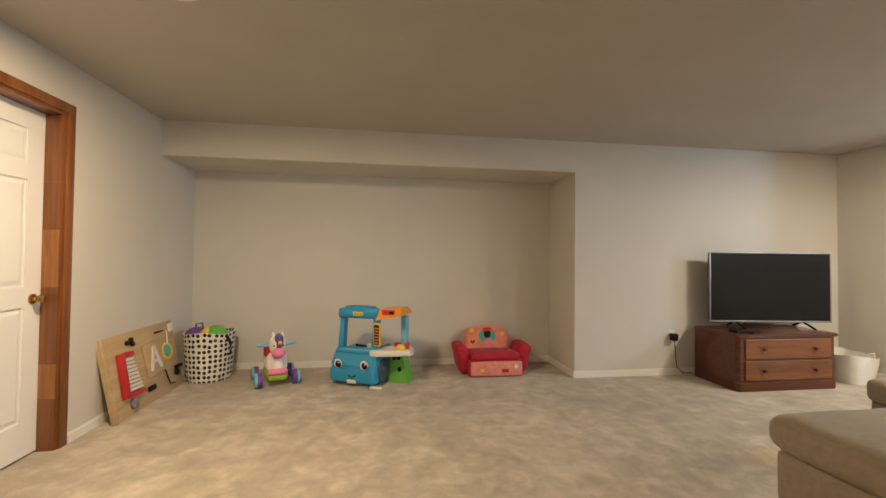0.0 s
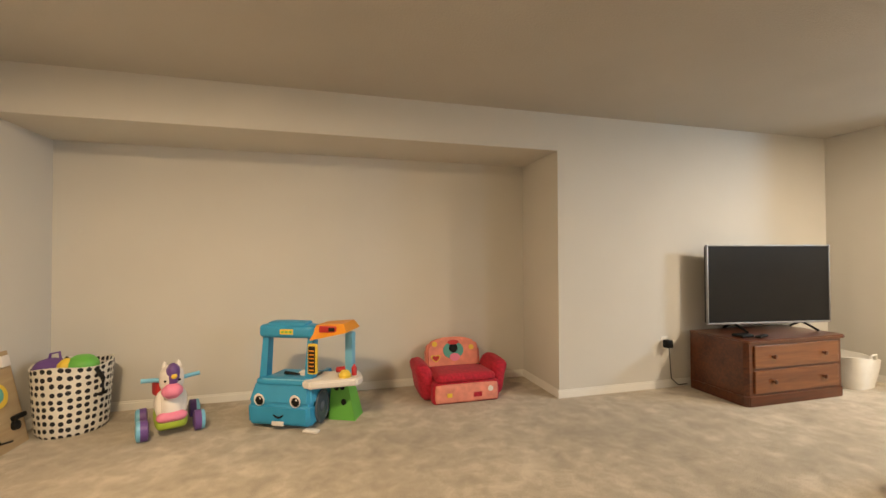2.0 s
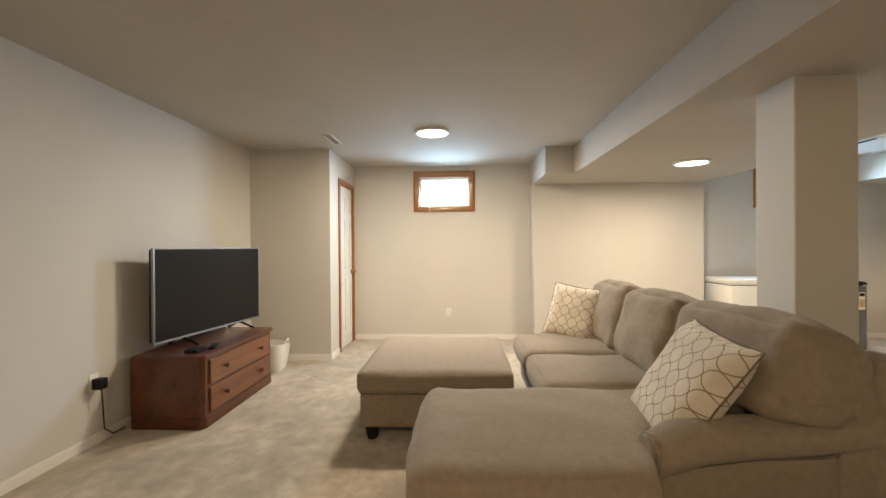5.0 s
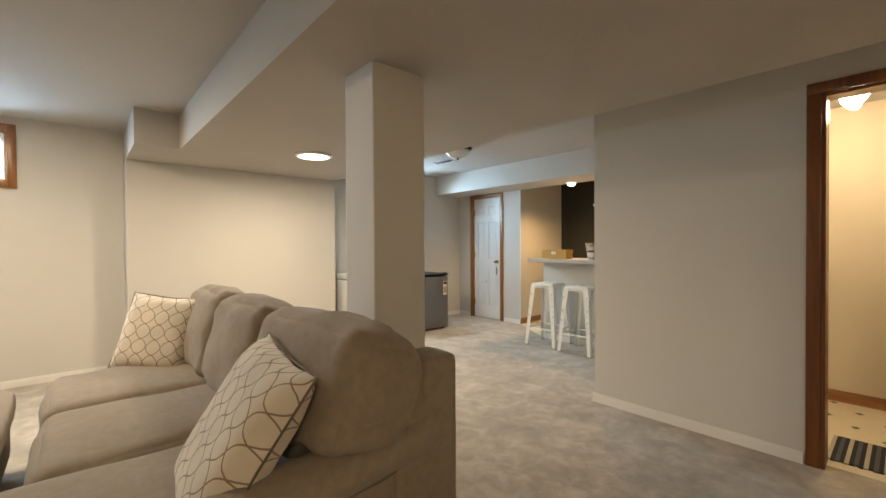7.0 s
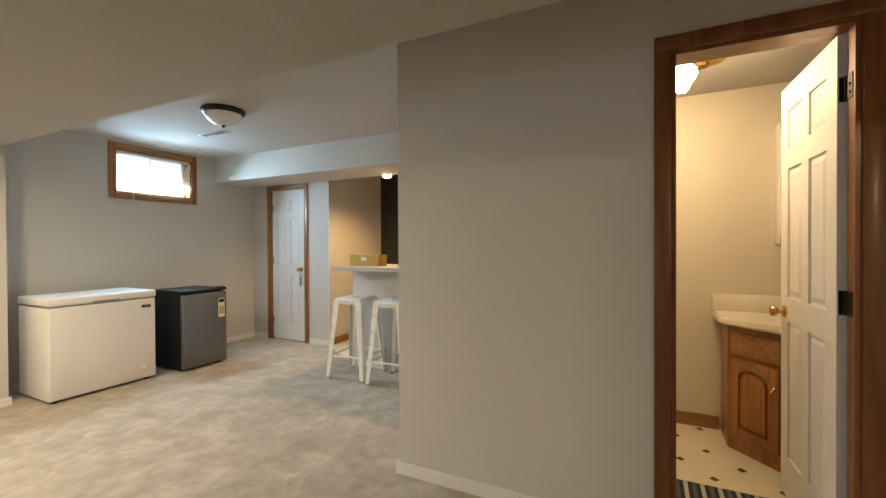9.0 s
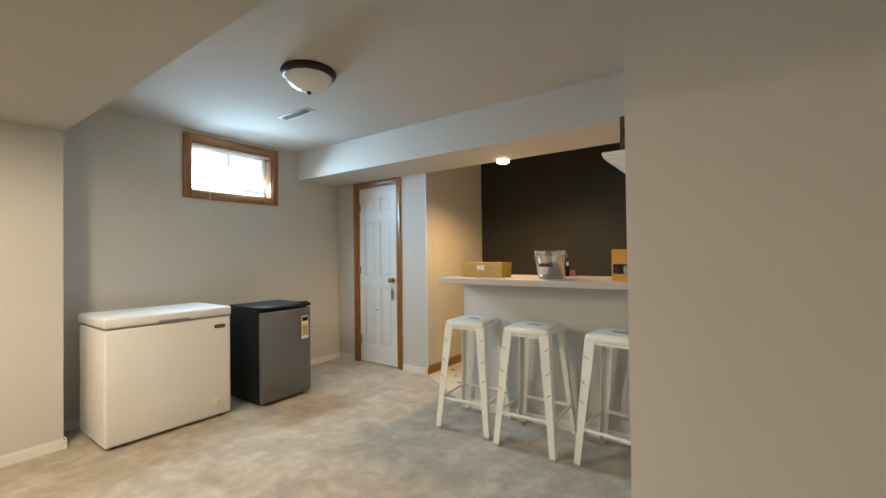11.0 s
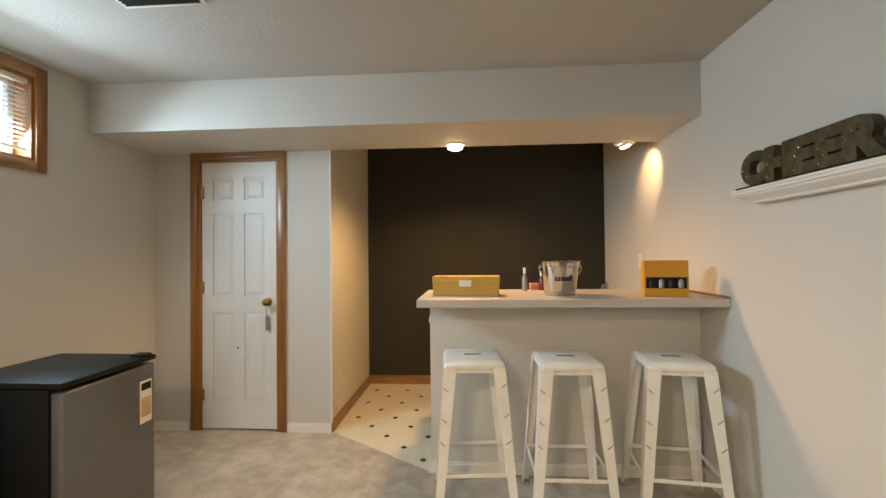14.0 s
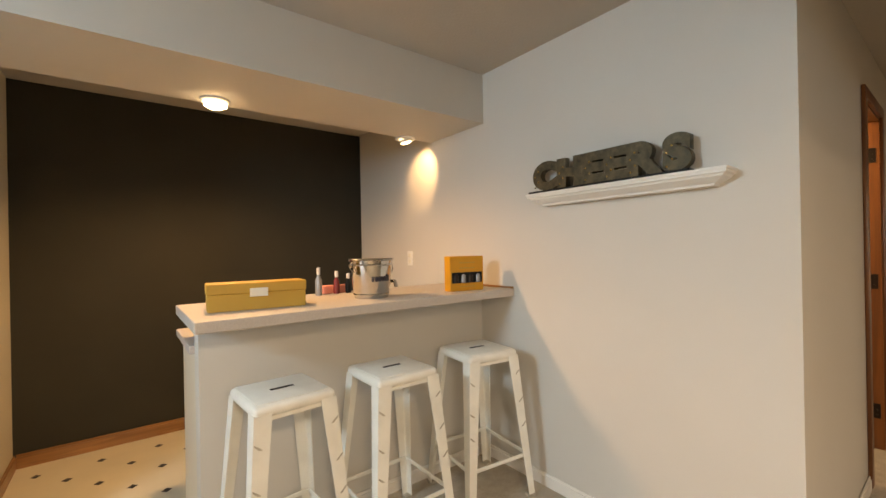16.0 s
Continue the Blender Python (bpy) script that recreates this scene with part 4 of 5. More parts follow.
def food_truck():
    P = thing("toy_food_truck", pose(0.015, 4.09, 0, 0, 0, -24) @ Matrix.Diagonal((0.88, 0.88, 1.0, 1)), "blue plastic toddler food truck with orange awning", "toy vehicle")
    body = [(-0.27, -0.24), (0.22, -0.24), (0.25, -0.19), (0.25, 0.20), (-0.25, 0.20), (-0.29, -0.19)]
    up = [(-0.24, -0.19), (0.21, -0.19), (0.23, -0.15), (0.23, 0.20), (-0.23, 0.20), (-0.26, -0.15)]
    bm = loft([(x, y, 0.03) for x, y in body], [(x * 1.02, y * 1.02, 0.17) for x, y in body])
    loft([(x * 1.02, y * 1.02, 0.17) for x, y in body], [(x, y, 0.31) for x, y in up], bm)
    bmesh.ops.bevel(bm, geom=bm.edges[:], offset=0.018, segments=3, affect="EDGES")
    part("body", bm, M["blue"], P)
    part("hood_ledge", soft(0.46, 0.14, 0.05, 0.02, 0.006, 7, m=pose(-0.01, -0.13, 0.31)), M["blue"], P)
    part("hood_trim", B(-0.19, 0.17, -0.196, -0.186, 0.318, 0.335, bevel=0.003), M["sky"], P)
    for x0, x1 in ((-0.235, -0.175), (0.15, 0.215)):
        part("post", loft([(x0, -0.16, 0.31), (x1, -0.16, 0.31), (x1, -0.08, 0.31), (x0, -0.08, 0.31)], [(x0 + 0.01, -0.12, 0.64), (x1, -0.12, 0.64), (x1, -0.05, 0.64), (x0 + 0.01, -0.05, 0.64)]), M["blue"], P, smooth=False)
    part("roof", soft(0.46, 0.15, 0.085, 0.022, 0.008, 8, m=pose(-0.01, -0.085, 0.655)), M["blue"], P)
    part("roof_cap", soft(0.32, 0.13, 0.04, 0.014, 0.006, 7, m=pose(-0.01, -0.08, 0.70)), M["blue"], P)
    part("side_rail", loft([(0.175, -0.15, 0.30), (0.225, -0.15, 0.30), (0.225, 0.19, 0.30), (0.175, 0.19, 0.30)], [(0.19, -0.14, 0.335), (0.22, -0.14, 0.335), (0.22, 0.18, 0.335), (0.19, 0.18, 0.335)]), M["blue"], P, smooth=False)
    part("roof_sign", B(-0.06, 0.06, -0.168, -0.150, 0.635, 0.675, bevel=0.006), M["yellow"], P, "yellow roof plate with dark bars")
    for k in range(3):
        part("sign_bar", B(-0.045 + k * 0.034, -0.020 + k * 0.034, -0.171, -0.166, 0.648, 0.662), M["green"], P)
    part("menu_board", B(0.185, 0.265, -0.185, -0.150, 0.37, 0.58, bevel=0.014), M["yellow"], P)
    part("menu_face", B(0.197, 0.253, -0.190, -0.184, 0.385, 0.565, bevel=0.004), M["bronze"], P)
    for k in range(6):
        part("menu_line", B(0.204, 0.246, -0.193, -0.189, 0.40 + k * 0.026, 0.408 + k * 0.026), M["orange"], P)
    part("awning", loft([(0.20, -0.17, 0.60), (0.50, -0.17, 0.66), (0.50, 0.13, 0.66), (0.20, 0.13, 0.60)], [(0.23, -0.12, 0.70), (0.46, -0.12, 0.715), (0.46, 0.10, 0.715), (0.23, 0.10, 0.70)]), M["orange"], P)
    part("awning_sign", B(0.27, 0.41, -0.155, -0.14, 0.655, 0.70, bevel=0.005), M["red"], P, "red sign with dark bars")
    part("awning_sign_bar", B(0.35, 0.40, -0.159, -0.154, 0.665, 0.69), M["bronze"], P)
    part("rear_post", B(0.40, 0.47, 0.04, 0.12, 0.33, 0.63, bevel=0.015), M["sky"], P, "grey-blue patterned post")
    part("counter", prism([(0.16, -0.22), (0.24, -0.25), (0.56, -0.10), (0.58, -0.02), (0.50, 0.14), (0.16, 0.06)], 0.285, 0.335, bevel=0.012), M["toywhite"], P, "white play counter")
    part("burger", lathe([(0.0, 0), (0.045, 0), (0.05, 0.02), (0.03, 0.045), (0, 0.05)], 16, pose(0.45, -0.07, 0.335), cap=False), M["yellow"], P)
    part("sauce_bottle", lathe([(0.02, 0), (0.022, 0.05), (0.008, 0.07), (0, 0.08)], 12, pose(0.50, 0.0, 0.335), cap=False), M["red"], P)
    part("hot_dog", lathe([(0.0, 0), (0.02, 0.01), (0.02, 0.09), (0, 0.10)], 12, pose(0.33, 0.02, 0.36, 0, 90, 30), cap=False), M["red"], P)
    part("till", B(0.05, 0.15, -0.06, 0.0, 0.31, 0.36, bevel=0.01), M["toywhite"], P)
    part("steering_bar", tube([(-0.06, -0.08, 0.35), (0.06, -0.07, 0.335)], 0.014), M["black"], P)
    part("wheel_arch", lathe([(0.115, 0), (0.115, 0.012), (0.098, 0.018), (0.092, 0.012), (0.05, 0.014), (0.0, 0.02)], 32, pose(0.252, -0.07, 0.128, 0, 90), cap=False), M["wheelgrey"], P, "grey-blue moulded wheel")
    part("hub", lathe([(0.045, 0), (0.03, 0.014), (0, 0.016)], 20, pose(0.266, -0.07, 0.128, 0, 90), cap=False), M["wheelgrey"], P)
    bin_ = part("bin", loft([(0.27, 0.02, 0.0), (0.50, 0.02, 0.0), (0.50, 0.20, 0.0), (0.27, 0.20, 0.0)], [(0.29, 0.04, 0.29), (0.42, 0.04, 0.29), (0.42, 0.18, 0.29), (0.29, 0.18, 0.29)]), M["green"], P, "green side bin")
    for k, (bx, bz) in enumerate(((0.335, 0.23), (0.385, 0.235), (0.40, 0.13))):
        part("bin_hole", lathe([(0.022, 0), (0.022, 0.004), (0, 0.005)], 16, pose(bx, 0.036 - (0.29 - bz) * 0.07, bz, 90), cap=False), M["black"], bin_)
    for ex in (-0.185, 0.115):
        eye = part("headlight", lathe([(0.045, 0), (0.042, 0.006), (0, 0.008)], 24, pose(ex, -0.238, 0.20, 98), cap=False), M["toywhite"], P, "round eye-shaped headlight")
        part("glint", lathe([(0.009, 0), (0.0, 0.003)], 10, pose(ex + 0.018, -0.2545, 0.213, 98), cap=False), M["toywhite"], eye)
        part("pupil", lathe([(0.032, 0), (0.031, 0.004), (0, 0.006)], 20, pose(ex + 0.008, -0.248, 0.198, 98), cap=False), M["black"], eye)
    part("smile", tube([(-0.06 + 0.02 * k, -0.247, 0.105 - 0.018 * math.sin(k / 4 * math.pi)) for k in range(5)], 0.006, 6), M["black"], P)
    part("number_plate", B(-0.07, 0.03, -0.258, -0.246, 0.035, 0.065, bevel=0.004), M["toywhite"], P)
    T = thing("toy_scoop", pose(0.13, 3.81, 0, 0, 0, -28), "small white toy piece lying on the carpet", "toy")
    part("blade", soft(0.11, 0.05, 0.02, 0.009, 0.0, 6, m=pose(0, 0, 0.01)), M["toywhite"], T)


food_truck()


def kids_sofa():
    P = thing("childrens_sofa", pose(1.315, 4.33, 0), "small red plush childrens sofa with a printed pink back", "childrens sofa")
    part("base", soft(0.56, 0.40, 0.17, 0.025, 0.004, 8, m=pose(0, -0.06, 0.08)), M["redcloth"], P)
    part("front_panel", soft(0.52, 0.03, 0.14, 0.012, 0.004, 7, m=pose(0, -0.262, 0.082)), M["blush"], P, "pink printed front panel")
    part("seat", soft(0.50, 0.38, 0.07, 0.03, 0.012, 9, m=pose(0, -0.07, 0.185, -3)), M["redcloth"], P)
    for s in (-1, 1):
        ab = soft(0.13, 0.36, 0.28, 0.05, 0.012, 10, m=pose(0.305 * s, 0.0, 0.15, 0, 9 * s))
        for v in ab.verts:
            v.co.x += 0.022 * s * max(0.0, v.co.z - 0.18) / 0.1
            v.co.z = max(0.0, v.co.z)
        part("arm", ab, M["redcloth"], P, "flared plush arm")
    bm = prism([(-0.25, 0.16), (-0.25, 0.33), (-0.21, 0.39), (-0.10, 0.425), (0.0, 0.43), (0.10, 0.425), (0.21, 0.39), (0.25, 0.33), (0.25, 0.16)], -0.05, 0.05, bevel=0.022)
    bmesh.ops.transform(bm, matrix=pose(0, 0.12, 0.02, 78), verts=bm.verts[:])
    back = part("backrest", bm, M["blush"], P, "pink printed rounded backrest")

    def badge(x, z, pts, material, name, off=0.0):
        b = prism([(x + u, z + v) for u, v in pts], 0.050 + off, 0.056 + off)
        bmesh.ops.transform(b, matrix=pose(0, 0.12, 0.02, 78), verts=b.verts[:])
        part(name, b, material, back, smooth=False)

    circ = [(0.095 * math.cos(a * math.pi / 10), 0.075 * math.sin(a * math.pi / 10)) for a in range(20)]
    badge(0.0, 0.31, circ, M["teal"], "teal_patch")
    heart = [(0.045 * math.sin(a / 9 * math.pi) ** 3, 0.04 * (0.8 * math.cos(a / 9 * math.pi) - 0.3 * math.cos(2 * a / 9 * math.pi) - 0.12 * math.cos(3 * a / 9 * math.pi))) for a in range(18)]
    badge(-0.165, 0.25, heart, M["yellow"], "heart_patch")
    badge(-0.165, 0.25, [(u * 0.7, v * 0.7) for u, v in heart], M["red"], "heart_patch", 0.004)
    badge(0.17, 0.33, [(u * 0.25, v * 0.3) for u, v in circ], M["yellow"], "dot_patch")
    badge(-0.17, 0.37, [(u * 0.25, v * 0.3) for u, v in circ], M["yellow"], "dot_patch")
    badge(0.0, 0.33, [(u * 0.42, v * 0.55) for u, v in circ], M["black"], "plain_patch", 0.005)
    badge(0.0, 0.38, [(u * 0.55, v * 0.28) for u, v in circ], M["red"], "plain_patch", 0.009)
    badge(0.01, 0.25, [(u * 0.5, v * 0.45) for u, v in circ], M["pink"], "plain_patch", 0.005)
    part("print_patch", B(0.05, 0.12, -0.285, -0.276, 0.05, 0.085), M["redcloth"], P)
    part("print_patch", B(-0.17, -0.13, -0.285, -0.276, 0.06, 0.09), M["yellow"], P)
    part("print_patch", lathe([(0.022, 0), (0.022, 0.006), (0, 0.007)], 16, pose(0.195, -0.276, 0.105, 90), cap=False), M["toywhite"], P)


kids_sofa()

# ---- media chest and television ----
def media_chest():
    P = thing("media_chest", pose(3.88, 3.38, 0), "low cherry-stained wooden chest with two wide drawers", "chest")
    w, d, h = 1.04, 0.52, 0.515
    poly = [(-w / 2 + 0.028, 0.0), (w / 2 - 0.028, 0.0), (w / 2, 0.028), (w / 2, d), (-w / 2, d), (-w / 2, 0.028)]
    part("body", prism(poly, 0.075, h - 0.03), M["cherry"], P, smooth=False)
    part("plinth", prism([(x * 1.012, y * 1.012 - 0.008) for x, y in poly], 0.0, 0.085, bevel=0.006), M["cherry"], P, smooth=False)
    part("top", prism([(x * 1.045, y * 1.02 - 0.02) for x, y in poly], h - 0.03, h, bevel=0.008), M["cherry"], P, smooth=False)
    for z0, z1 in ((0.10, 0.275), (0.295, 0.47)):
        dr = part("drawer", B(-w / 2 + 0.07, w / 2 - 0.07, -0.014, 0.004, z0, z1, bevel=0.006), M["oakc"], P, "drawer front", smooth=False)
        for kx in (-0.27, 0.27):
            part("drawer_knob", lathe([(0.010, 0), (0.009, 0.012), (0.018, 0.020), (0.016, 0.030), (0.0, 0.033)], 16, pose(kx, -0.014, (z0 + z1) / 2, 90), cap=False), M["cherry"], dr, "turned wooden knob")


M["oakc"] = wood("cherry_drawer", (0.11, 0.032, 0.011), (0.22, 0.078, 0.027), axis=0, rough=0.3)
media_chest()


def television():
    P = thing("television", pose(4.03, 3.70, 0.515, 0, 0, -8), "large flat television, switched off, on the media chest", "television")
    w, z0, z1 = 1.22, 0.055, 0.755
    part("back_shell", B(-w / 2 + 0.01, w / 2 - 0.01, 0.004, 0.045, z0 + 0.01, z1 - 0.01, bevel=0.012), M["black"], P)
    part("screen", B(-w / 2 + 0.012, w / 2 - 0.012, -0.006, 0.004, z0 + 0.018, z1 - 0.012), M["screen"], P, "dark glossy screen", smooth=False)
    for a in ((-w / 2, -w / 2 + 0.012, z0, z1), (w / 2 - 0.012, w / 2, z0, z1), (-w / 2 + 0.012, w / 2 - 0.012, z1 - 0.012, z1), (-w / 2 + 0.012, w / 2 - 0.012, z0, z0 + 0.018)):
        part("bezel", B(a[0], a[1], -0.010, 0.012, a[2], a[3], bevel=0.002), M["silver"], P, "thin silver bezel")
    for s in (-1, 1):
        part("foot", tube([(0.34 * s, -0.13, 0.008), (0.34 * s, -0.02, 0.05), (0.34 * s, 0.03, 0.06), (0.34 * s, 0.13, 0.008)], 0.010), M["black"], P, "black splayed foot")
    R = thing("remote_control", pose(3.62, 3.46, 0.515, 0, 0, 20), "black remote control on the chest", "remote")
    part("case", B(-0.08, 0.08, -0.022, 0.022, 0, 0.018, bevel=0.006), M["black"], R)
    T = thing("media_box", pose(3.50, 3.52, 0.515), "small black streaming box on the chest", "media box")
    part("case", B(-0.06, 0.06, -0.05, 0.05, 0, 0.022, bevel=0.006), M["black"], T)
    C = thing("power_cord", pose(3.14, 3.94, 0.33), "black plug and cord at the outlet", "cord")
    part("plug", B(-0.03, 0.03, -0.05, 0.012, 0.03, 0.10, bevel=0.008), M["black"], C)
    part("cord", tube([(0, -0.03, 0.03), (0.01, -0.03, -0.10), (0.03, -0.02, -0.24), (0.12, 0.0, -0.31), (0.22, 0.0, -0.31)], 0.004, 6), M["black"], C)


television()


def cloth_bin():
    P = thing("fabric_bin", pose(4.80, 3.60, 0, 0, 0, 8) @ Matrix.Diagonal((1.25, 1.2, 0.98, 1)), "white slumped fabric storage bin on the carpet", "storage bin")
    bm = bmesh.new()
    n = 36
    rings = []
    for sc, z in ((0.86, 0.0), (0.93, 0.06), (1.0, 0.20), (1.03, 0.27), (0.98, 0.27), (0.93, 0.12), (0.90, 0.05)):
        ring = []
        for i in range(n):
            a = 2 * math.pi * i / n
            c, s_ = math.cos(a), math.sin(a)
            r = 1 / (abs(c) ** 4 + abs(s_) ** 4) ** 0.25
            p = Vector((0.155 * r * c * sc, 0.155 * r * s_ * sc, z))
            if z > 0:
                p += noise.noise_vector(p * 12) * 0.014
                p.z += (0.03 * c * s_ if z > 0.15 else 0)
            ring.append(bm.verts.new(p))
        rings.append(ring)
    for a, b in zip(rings, rings[1:]):
        for i in range(n):
            bm.faces.new((a[i], a[(i + 1) % n], b[(i + 1) % n], b[i]))
    bm.faces.new(rings[0][::-1])
    bm.faces.new(rings[-1])
    part("cloth_body", bm, M["clothw"], P)
    for s in (-1, 1):
        part("handle", tube([(-0.05, 0.15 * s, 0.25), (-0.03, 0.16 * s, 0.31), (0.03, 0.16 * s, 0.31), (0.05, 0.15 * s, 0.25)], 0.007), M["clothw"], P)


cloth_bin()

# ---- seating ----
def sectional():
    P = thing("sectional_sofa", pose(0, 0, 0), "taupe upholstered sectional sofa with a chaise and a rolled arm", "sofa")
    F = M["sofa"]
    part("chaise_base", soft(0.88, 0.93, 0.24, 0.03, 0.004, 8, m=pose(2.44, 1.285, 0.20)), F, P)
    part("chaise_base", soft(0.72, 0.90, 0.24, 0.03, 0.004, 8, m=pose(2.52, 0.42, 0.20)), F, P)
    part("seat_base", soft(1.50, 1.06, 0.24, 0.03, 0.004, 8, m=pose(3.62, 0.52, 0.20)), F, P)
    cc = soft(0.92, 1.52, 0.17, 0.065, 0.022, 22, 3, 0.010, m=pose(2.435, 1.03, 0.395))
    for v in cc.verts:
        if v.co.y < 0.88 and v.co.x < 2.435:
            f = min(1.0, (0.88 - v.co.y) / 0.05)
            v.co.x += f * max(0.0, 0.33 * (2.435 - v.co.x) / 0.46)
    part("chaise_cushion", cc, F, P, "long cushion notched round the arm")
    part("seat_cushion", soft(0.70, 0.92, 0.17, 0.065, 0.020, 14, 5, 0.010, m=pose(3.26, 0.66, 0.395)), F, P)
    part("seat_cushion", soft(0.72, 0.92, 0.17, 0.065, 0.020, 14, 8, 0.010, m=pose(3.98, 0.66, 0.395)), F, P)
    part("back_frame", soft(2.34, 0.20, 0.70, 0.06, 0.004, 10, m=pose(3.30, 0.115, 0.43)), F, P)
    for x, w, sd, h, lean in ((2.53, 0.84, 11, 0.50, 14), (3.31, 0.73, 14, 0.50, 14), (4.03, 0.72, 17, 0.50, 15)):
        bc = soft(w, 0.26 if w < 0.8 else 0.31, h, 0.075, 0.035, 26, sd, 0.018, m=pose(x, 0.31 if w < 0.8 else 0.275, 0.69, lean))
        for v in bc.verts:
            v.co.z -= 0.022 * max(0.0, (abs(v.co.x - x) / (w / 2)) ** 6) * (1 if v.co.z > 0.69 else 0)
            if w > 0.8 and v.co.x < 2.50:
                f = min(1.0, (2.50 - v.co.x) / 0.22)
                v.co.z += max(0.0, 0.71 - v.co.z) * 0.52 * f
            v.co.y += 0.006 * math.sin(v.co.x * 23 + sd) * max(0.0, v.co.z - 0.6)
        part("back_cushion", bc, F, P, "loose padded back cushion")
    arm = bmesh.new()
    ring = []
    for y, z, rx, rz in ((0.868, 0.440, 0.060, 0.05), (0.862, 0.448, 0.080, 0.07), (0.835, 0.465, 0.094, 0.085), (0.78, 0.49, 0.100, 0.090), (0.68, 0.515, 0.102, 0.084), (0.50, 0.528, 0.100, 0.074), (0.30, 0.54, 0.100, 0.072), (0.12, 0.57, 0.10, 0.078), (0.02, 0.60, 0.09, 0.082)):
        ring.append([arm.verts.new((2.188 + rx * math.cos(k / 20 * 2 * math.pi), y, z + rz * math.sin(k / 20 * 2 * math.pi))) for k in range(20)])
    for a, b in zip(ring, ring[1:]):
        for k in range(20):
            arm.faces.new((a[k], a[(k + 1) % 20], b[(k + 1) % 20], b[k]))
    arm.faces.new(ring[0])
    arm.faces.new(ring[-1][::-1])
    bmesh.ops.recalc_face_normals(arm, faces=arm.faces[:])
    part("arm_roll", arm, F, P, "rolled padded arm")
    part("arm_panel", soft(0.12, 0.90, 0.42, 0.02, 0.002, 8, m=pose(2.215, 0.40, 0.26)), F, P)
    front = [(-0.03, -0.38), (0.05, -0.38), (0.05, -0.10)] + [(0.080 * math.cos(a), 0.076 * math.sin(a)) for a in [(-30 + 20 * k) * math.pi / 180 for k in range(12)]] + [(-0.045, -0.09), (-0.03, -0.15)]
    fp = prism(front, -0.03, 0.03, bevel=0.014)
    bmesh.ops.transform(fp, matrix=pose(2.188, 0.855, 0.462, 90), verts=fp.verts[:])
    part("arm_front", fp, F, P, "padded scroll at the arm's front")
    part("lip_seam", tube([(2.153, 0.80, 0.415), (2.150, 0.5, 0.458), (2.150, 0.25, 0.468), (2.150, 0.05, 0.51)], 0.006, 6), M["sofad"], P)
    part("corner_post", soft(0.17, 0.16, 0.78, 0.026, 0.003, 8, m=pose(2.205, 0.015, 0.445)), F, P)
    for x, y in ((2.2, 1.66), (2.80, 1.66), (2.2, 0.0), (4.3, 0.95), (4.3, 0.10), (3.3, 0.10)):
        part("leg", lathe([(0.022, 0.0), (0.032, 0.03), (0.036, 0.085)], 14, pose(x, y, 0)), M["bronze"], P, "dark turned foot")

sectional()
for m, s, sd in ((pose(2.42, 0.61, 0.645, 0, 0, -4) @ pose(0, 0, 0, 33) @ pose(0, 0, 0, 0, -4), 0.56, 2.0), (pose(4.22, 0.60, 0.67, 0, 0, 48) @ pose(0, 0, 0, 20) @ pose(0, 0, 0, 0, -6), 0.50, 7.0)):
    C = thing("throw_pillow", m, "cream throw pillow with a brown trellis pattern", "pillow", "trellis pillows on the sofa")
    part("pillow_cover", throw(s, 0.17, sd), M["trellis"], C)
    h = s / 2
    ring = []
    for u, v in ((-1, -1), (0, -1), (1, -1), (1, 0), (1, 1), (0, 1), (-1, 1), (-1, 0), (-1, -1)):
        k = 0.94 if u * v == 0 else 1.0
        ring.append((u * h * k, 0, v * h * k))
    part("piping", tube(ring, 0.004, 6), M["sofad"], C, "brown piped edge")

O = thing("ottoman", pose(3.74, 1.76, 0), "taupe upholstered storage ottoman on dark feet", "ottoman")
part("box", soft(1.06, 0.98, 0.24, 0.025, 0.003, 8, m=pose(0, 0, 0.21)), M["sofa"], O)
part("lid", soft(1.10, 1.02, 0.15, 0.045, 0.014, 14, 2, 0.004, m=pose(0, 0, 0.385)), M["sofa"], O)
part("seam", tube([(-0.535, -0.46, 0.318), (-0.535, 0.46, 0.318), (-0.50, 0.495, 0.318), (0.50, 0.495, 0.318), (0.535, 0.46, 0.318), (0.535, -0.46, 0.318), (0.50, -0.495, 0.318), (-0.50, -0.495, 0.318), (-0.535, -0.46, 0.318)], 0.005, 6), M["sofad"], O)
for sx in (-1, 1):
    for sy in (-1, 1):
        part("foot", lathe([(0.028, 0.0), (0.038, 0.03), (0.045, 0.07), (0.04, 0.095)], 18, pose(0.46 * sx, 0.42 * sy, 0)), M["black"], O, "dark bun foot")

G = thing("storage_cube", pose(1.94, 0.32, 0), "low grey fabric storage box beside the sofa arm", "storage box")
part("body", B(-0.20, 0.17, -0.35, 0.35, 0, 0.265, bevel=0.012), M["grey"], G)
part("lid", B(-0.205, 0.175, -0.355, 0.355, 0.265, 0.30, bevel=0.010), M["grey"], G)

# ---- freezer and fridge ----
Z = thing("chest_freezer", pose(5.65, -2.45, 0), "white chest freezer with closed lid", "freezer")
part("cabinet", B(0, 0.53, 0, 0.80, 0.02, 0.77, bevel=0.018, seg=3), M["frz"], Z)
part("lid", B(-0.006, 0.54, -0.004, 0.804, 0.778, 0.845, bevel=0.016, seg=3), M["frz"], Z)
part("gasket", B(0.006, 0.53, 0.006, 0.794, 0.768, 0.78), M["silver"], Z)
part("lid_grip", B(-0.010, 0.02, 0.30, 0.50, 0.782, 0.796, bevel=0.004), M["silver"], Z, "recessed grey grip")
part("badge", B(-0.003, 0.002, 0.045, 0.125, 0.685, 0.712, bevel=0.002), M["black"], Z, "small dark maker plate")
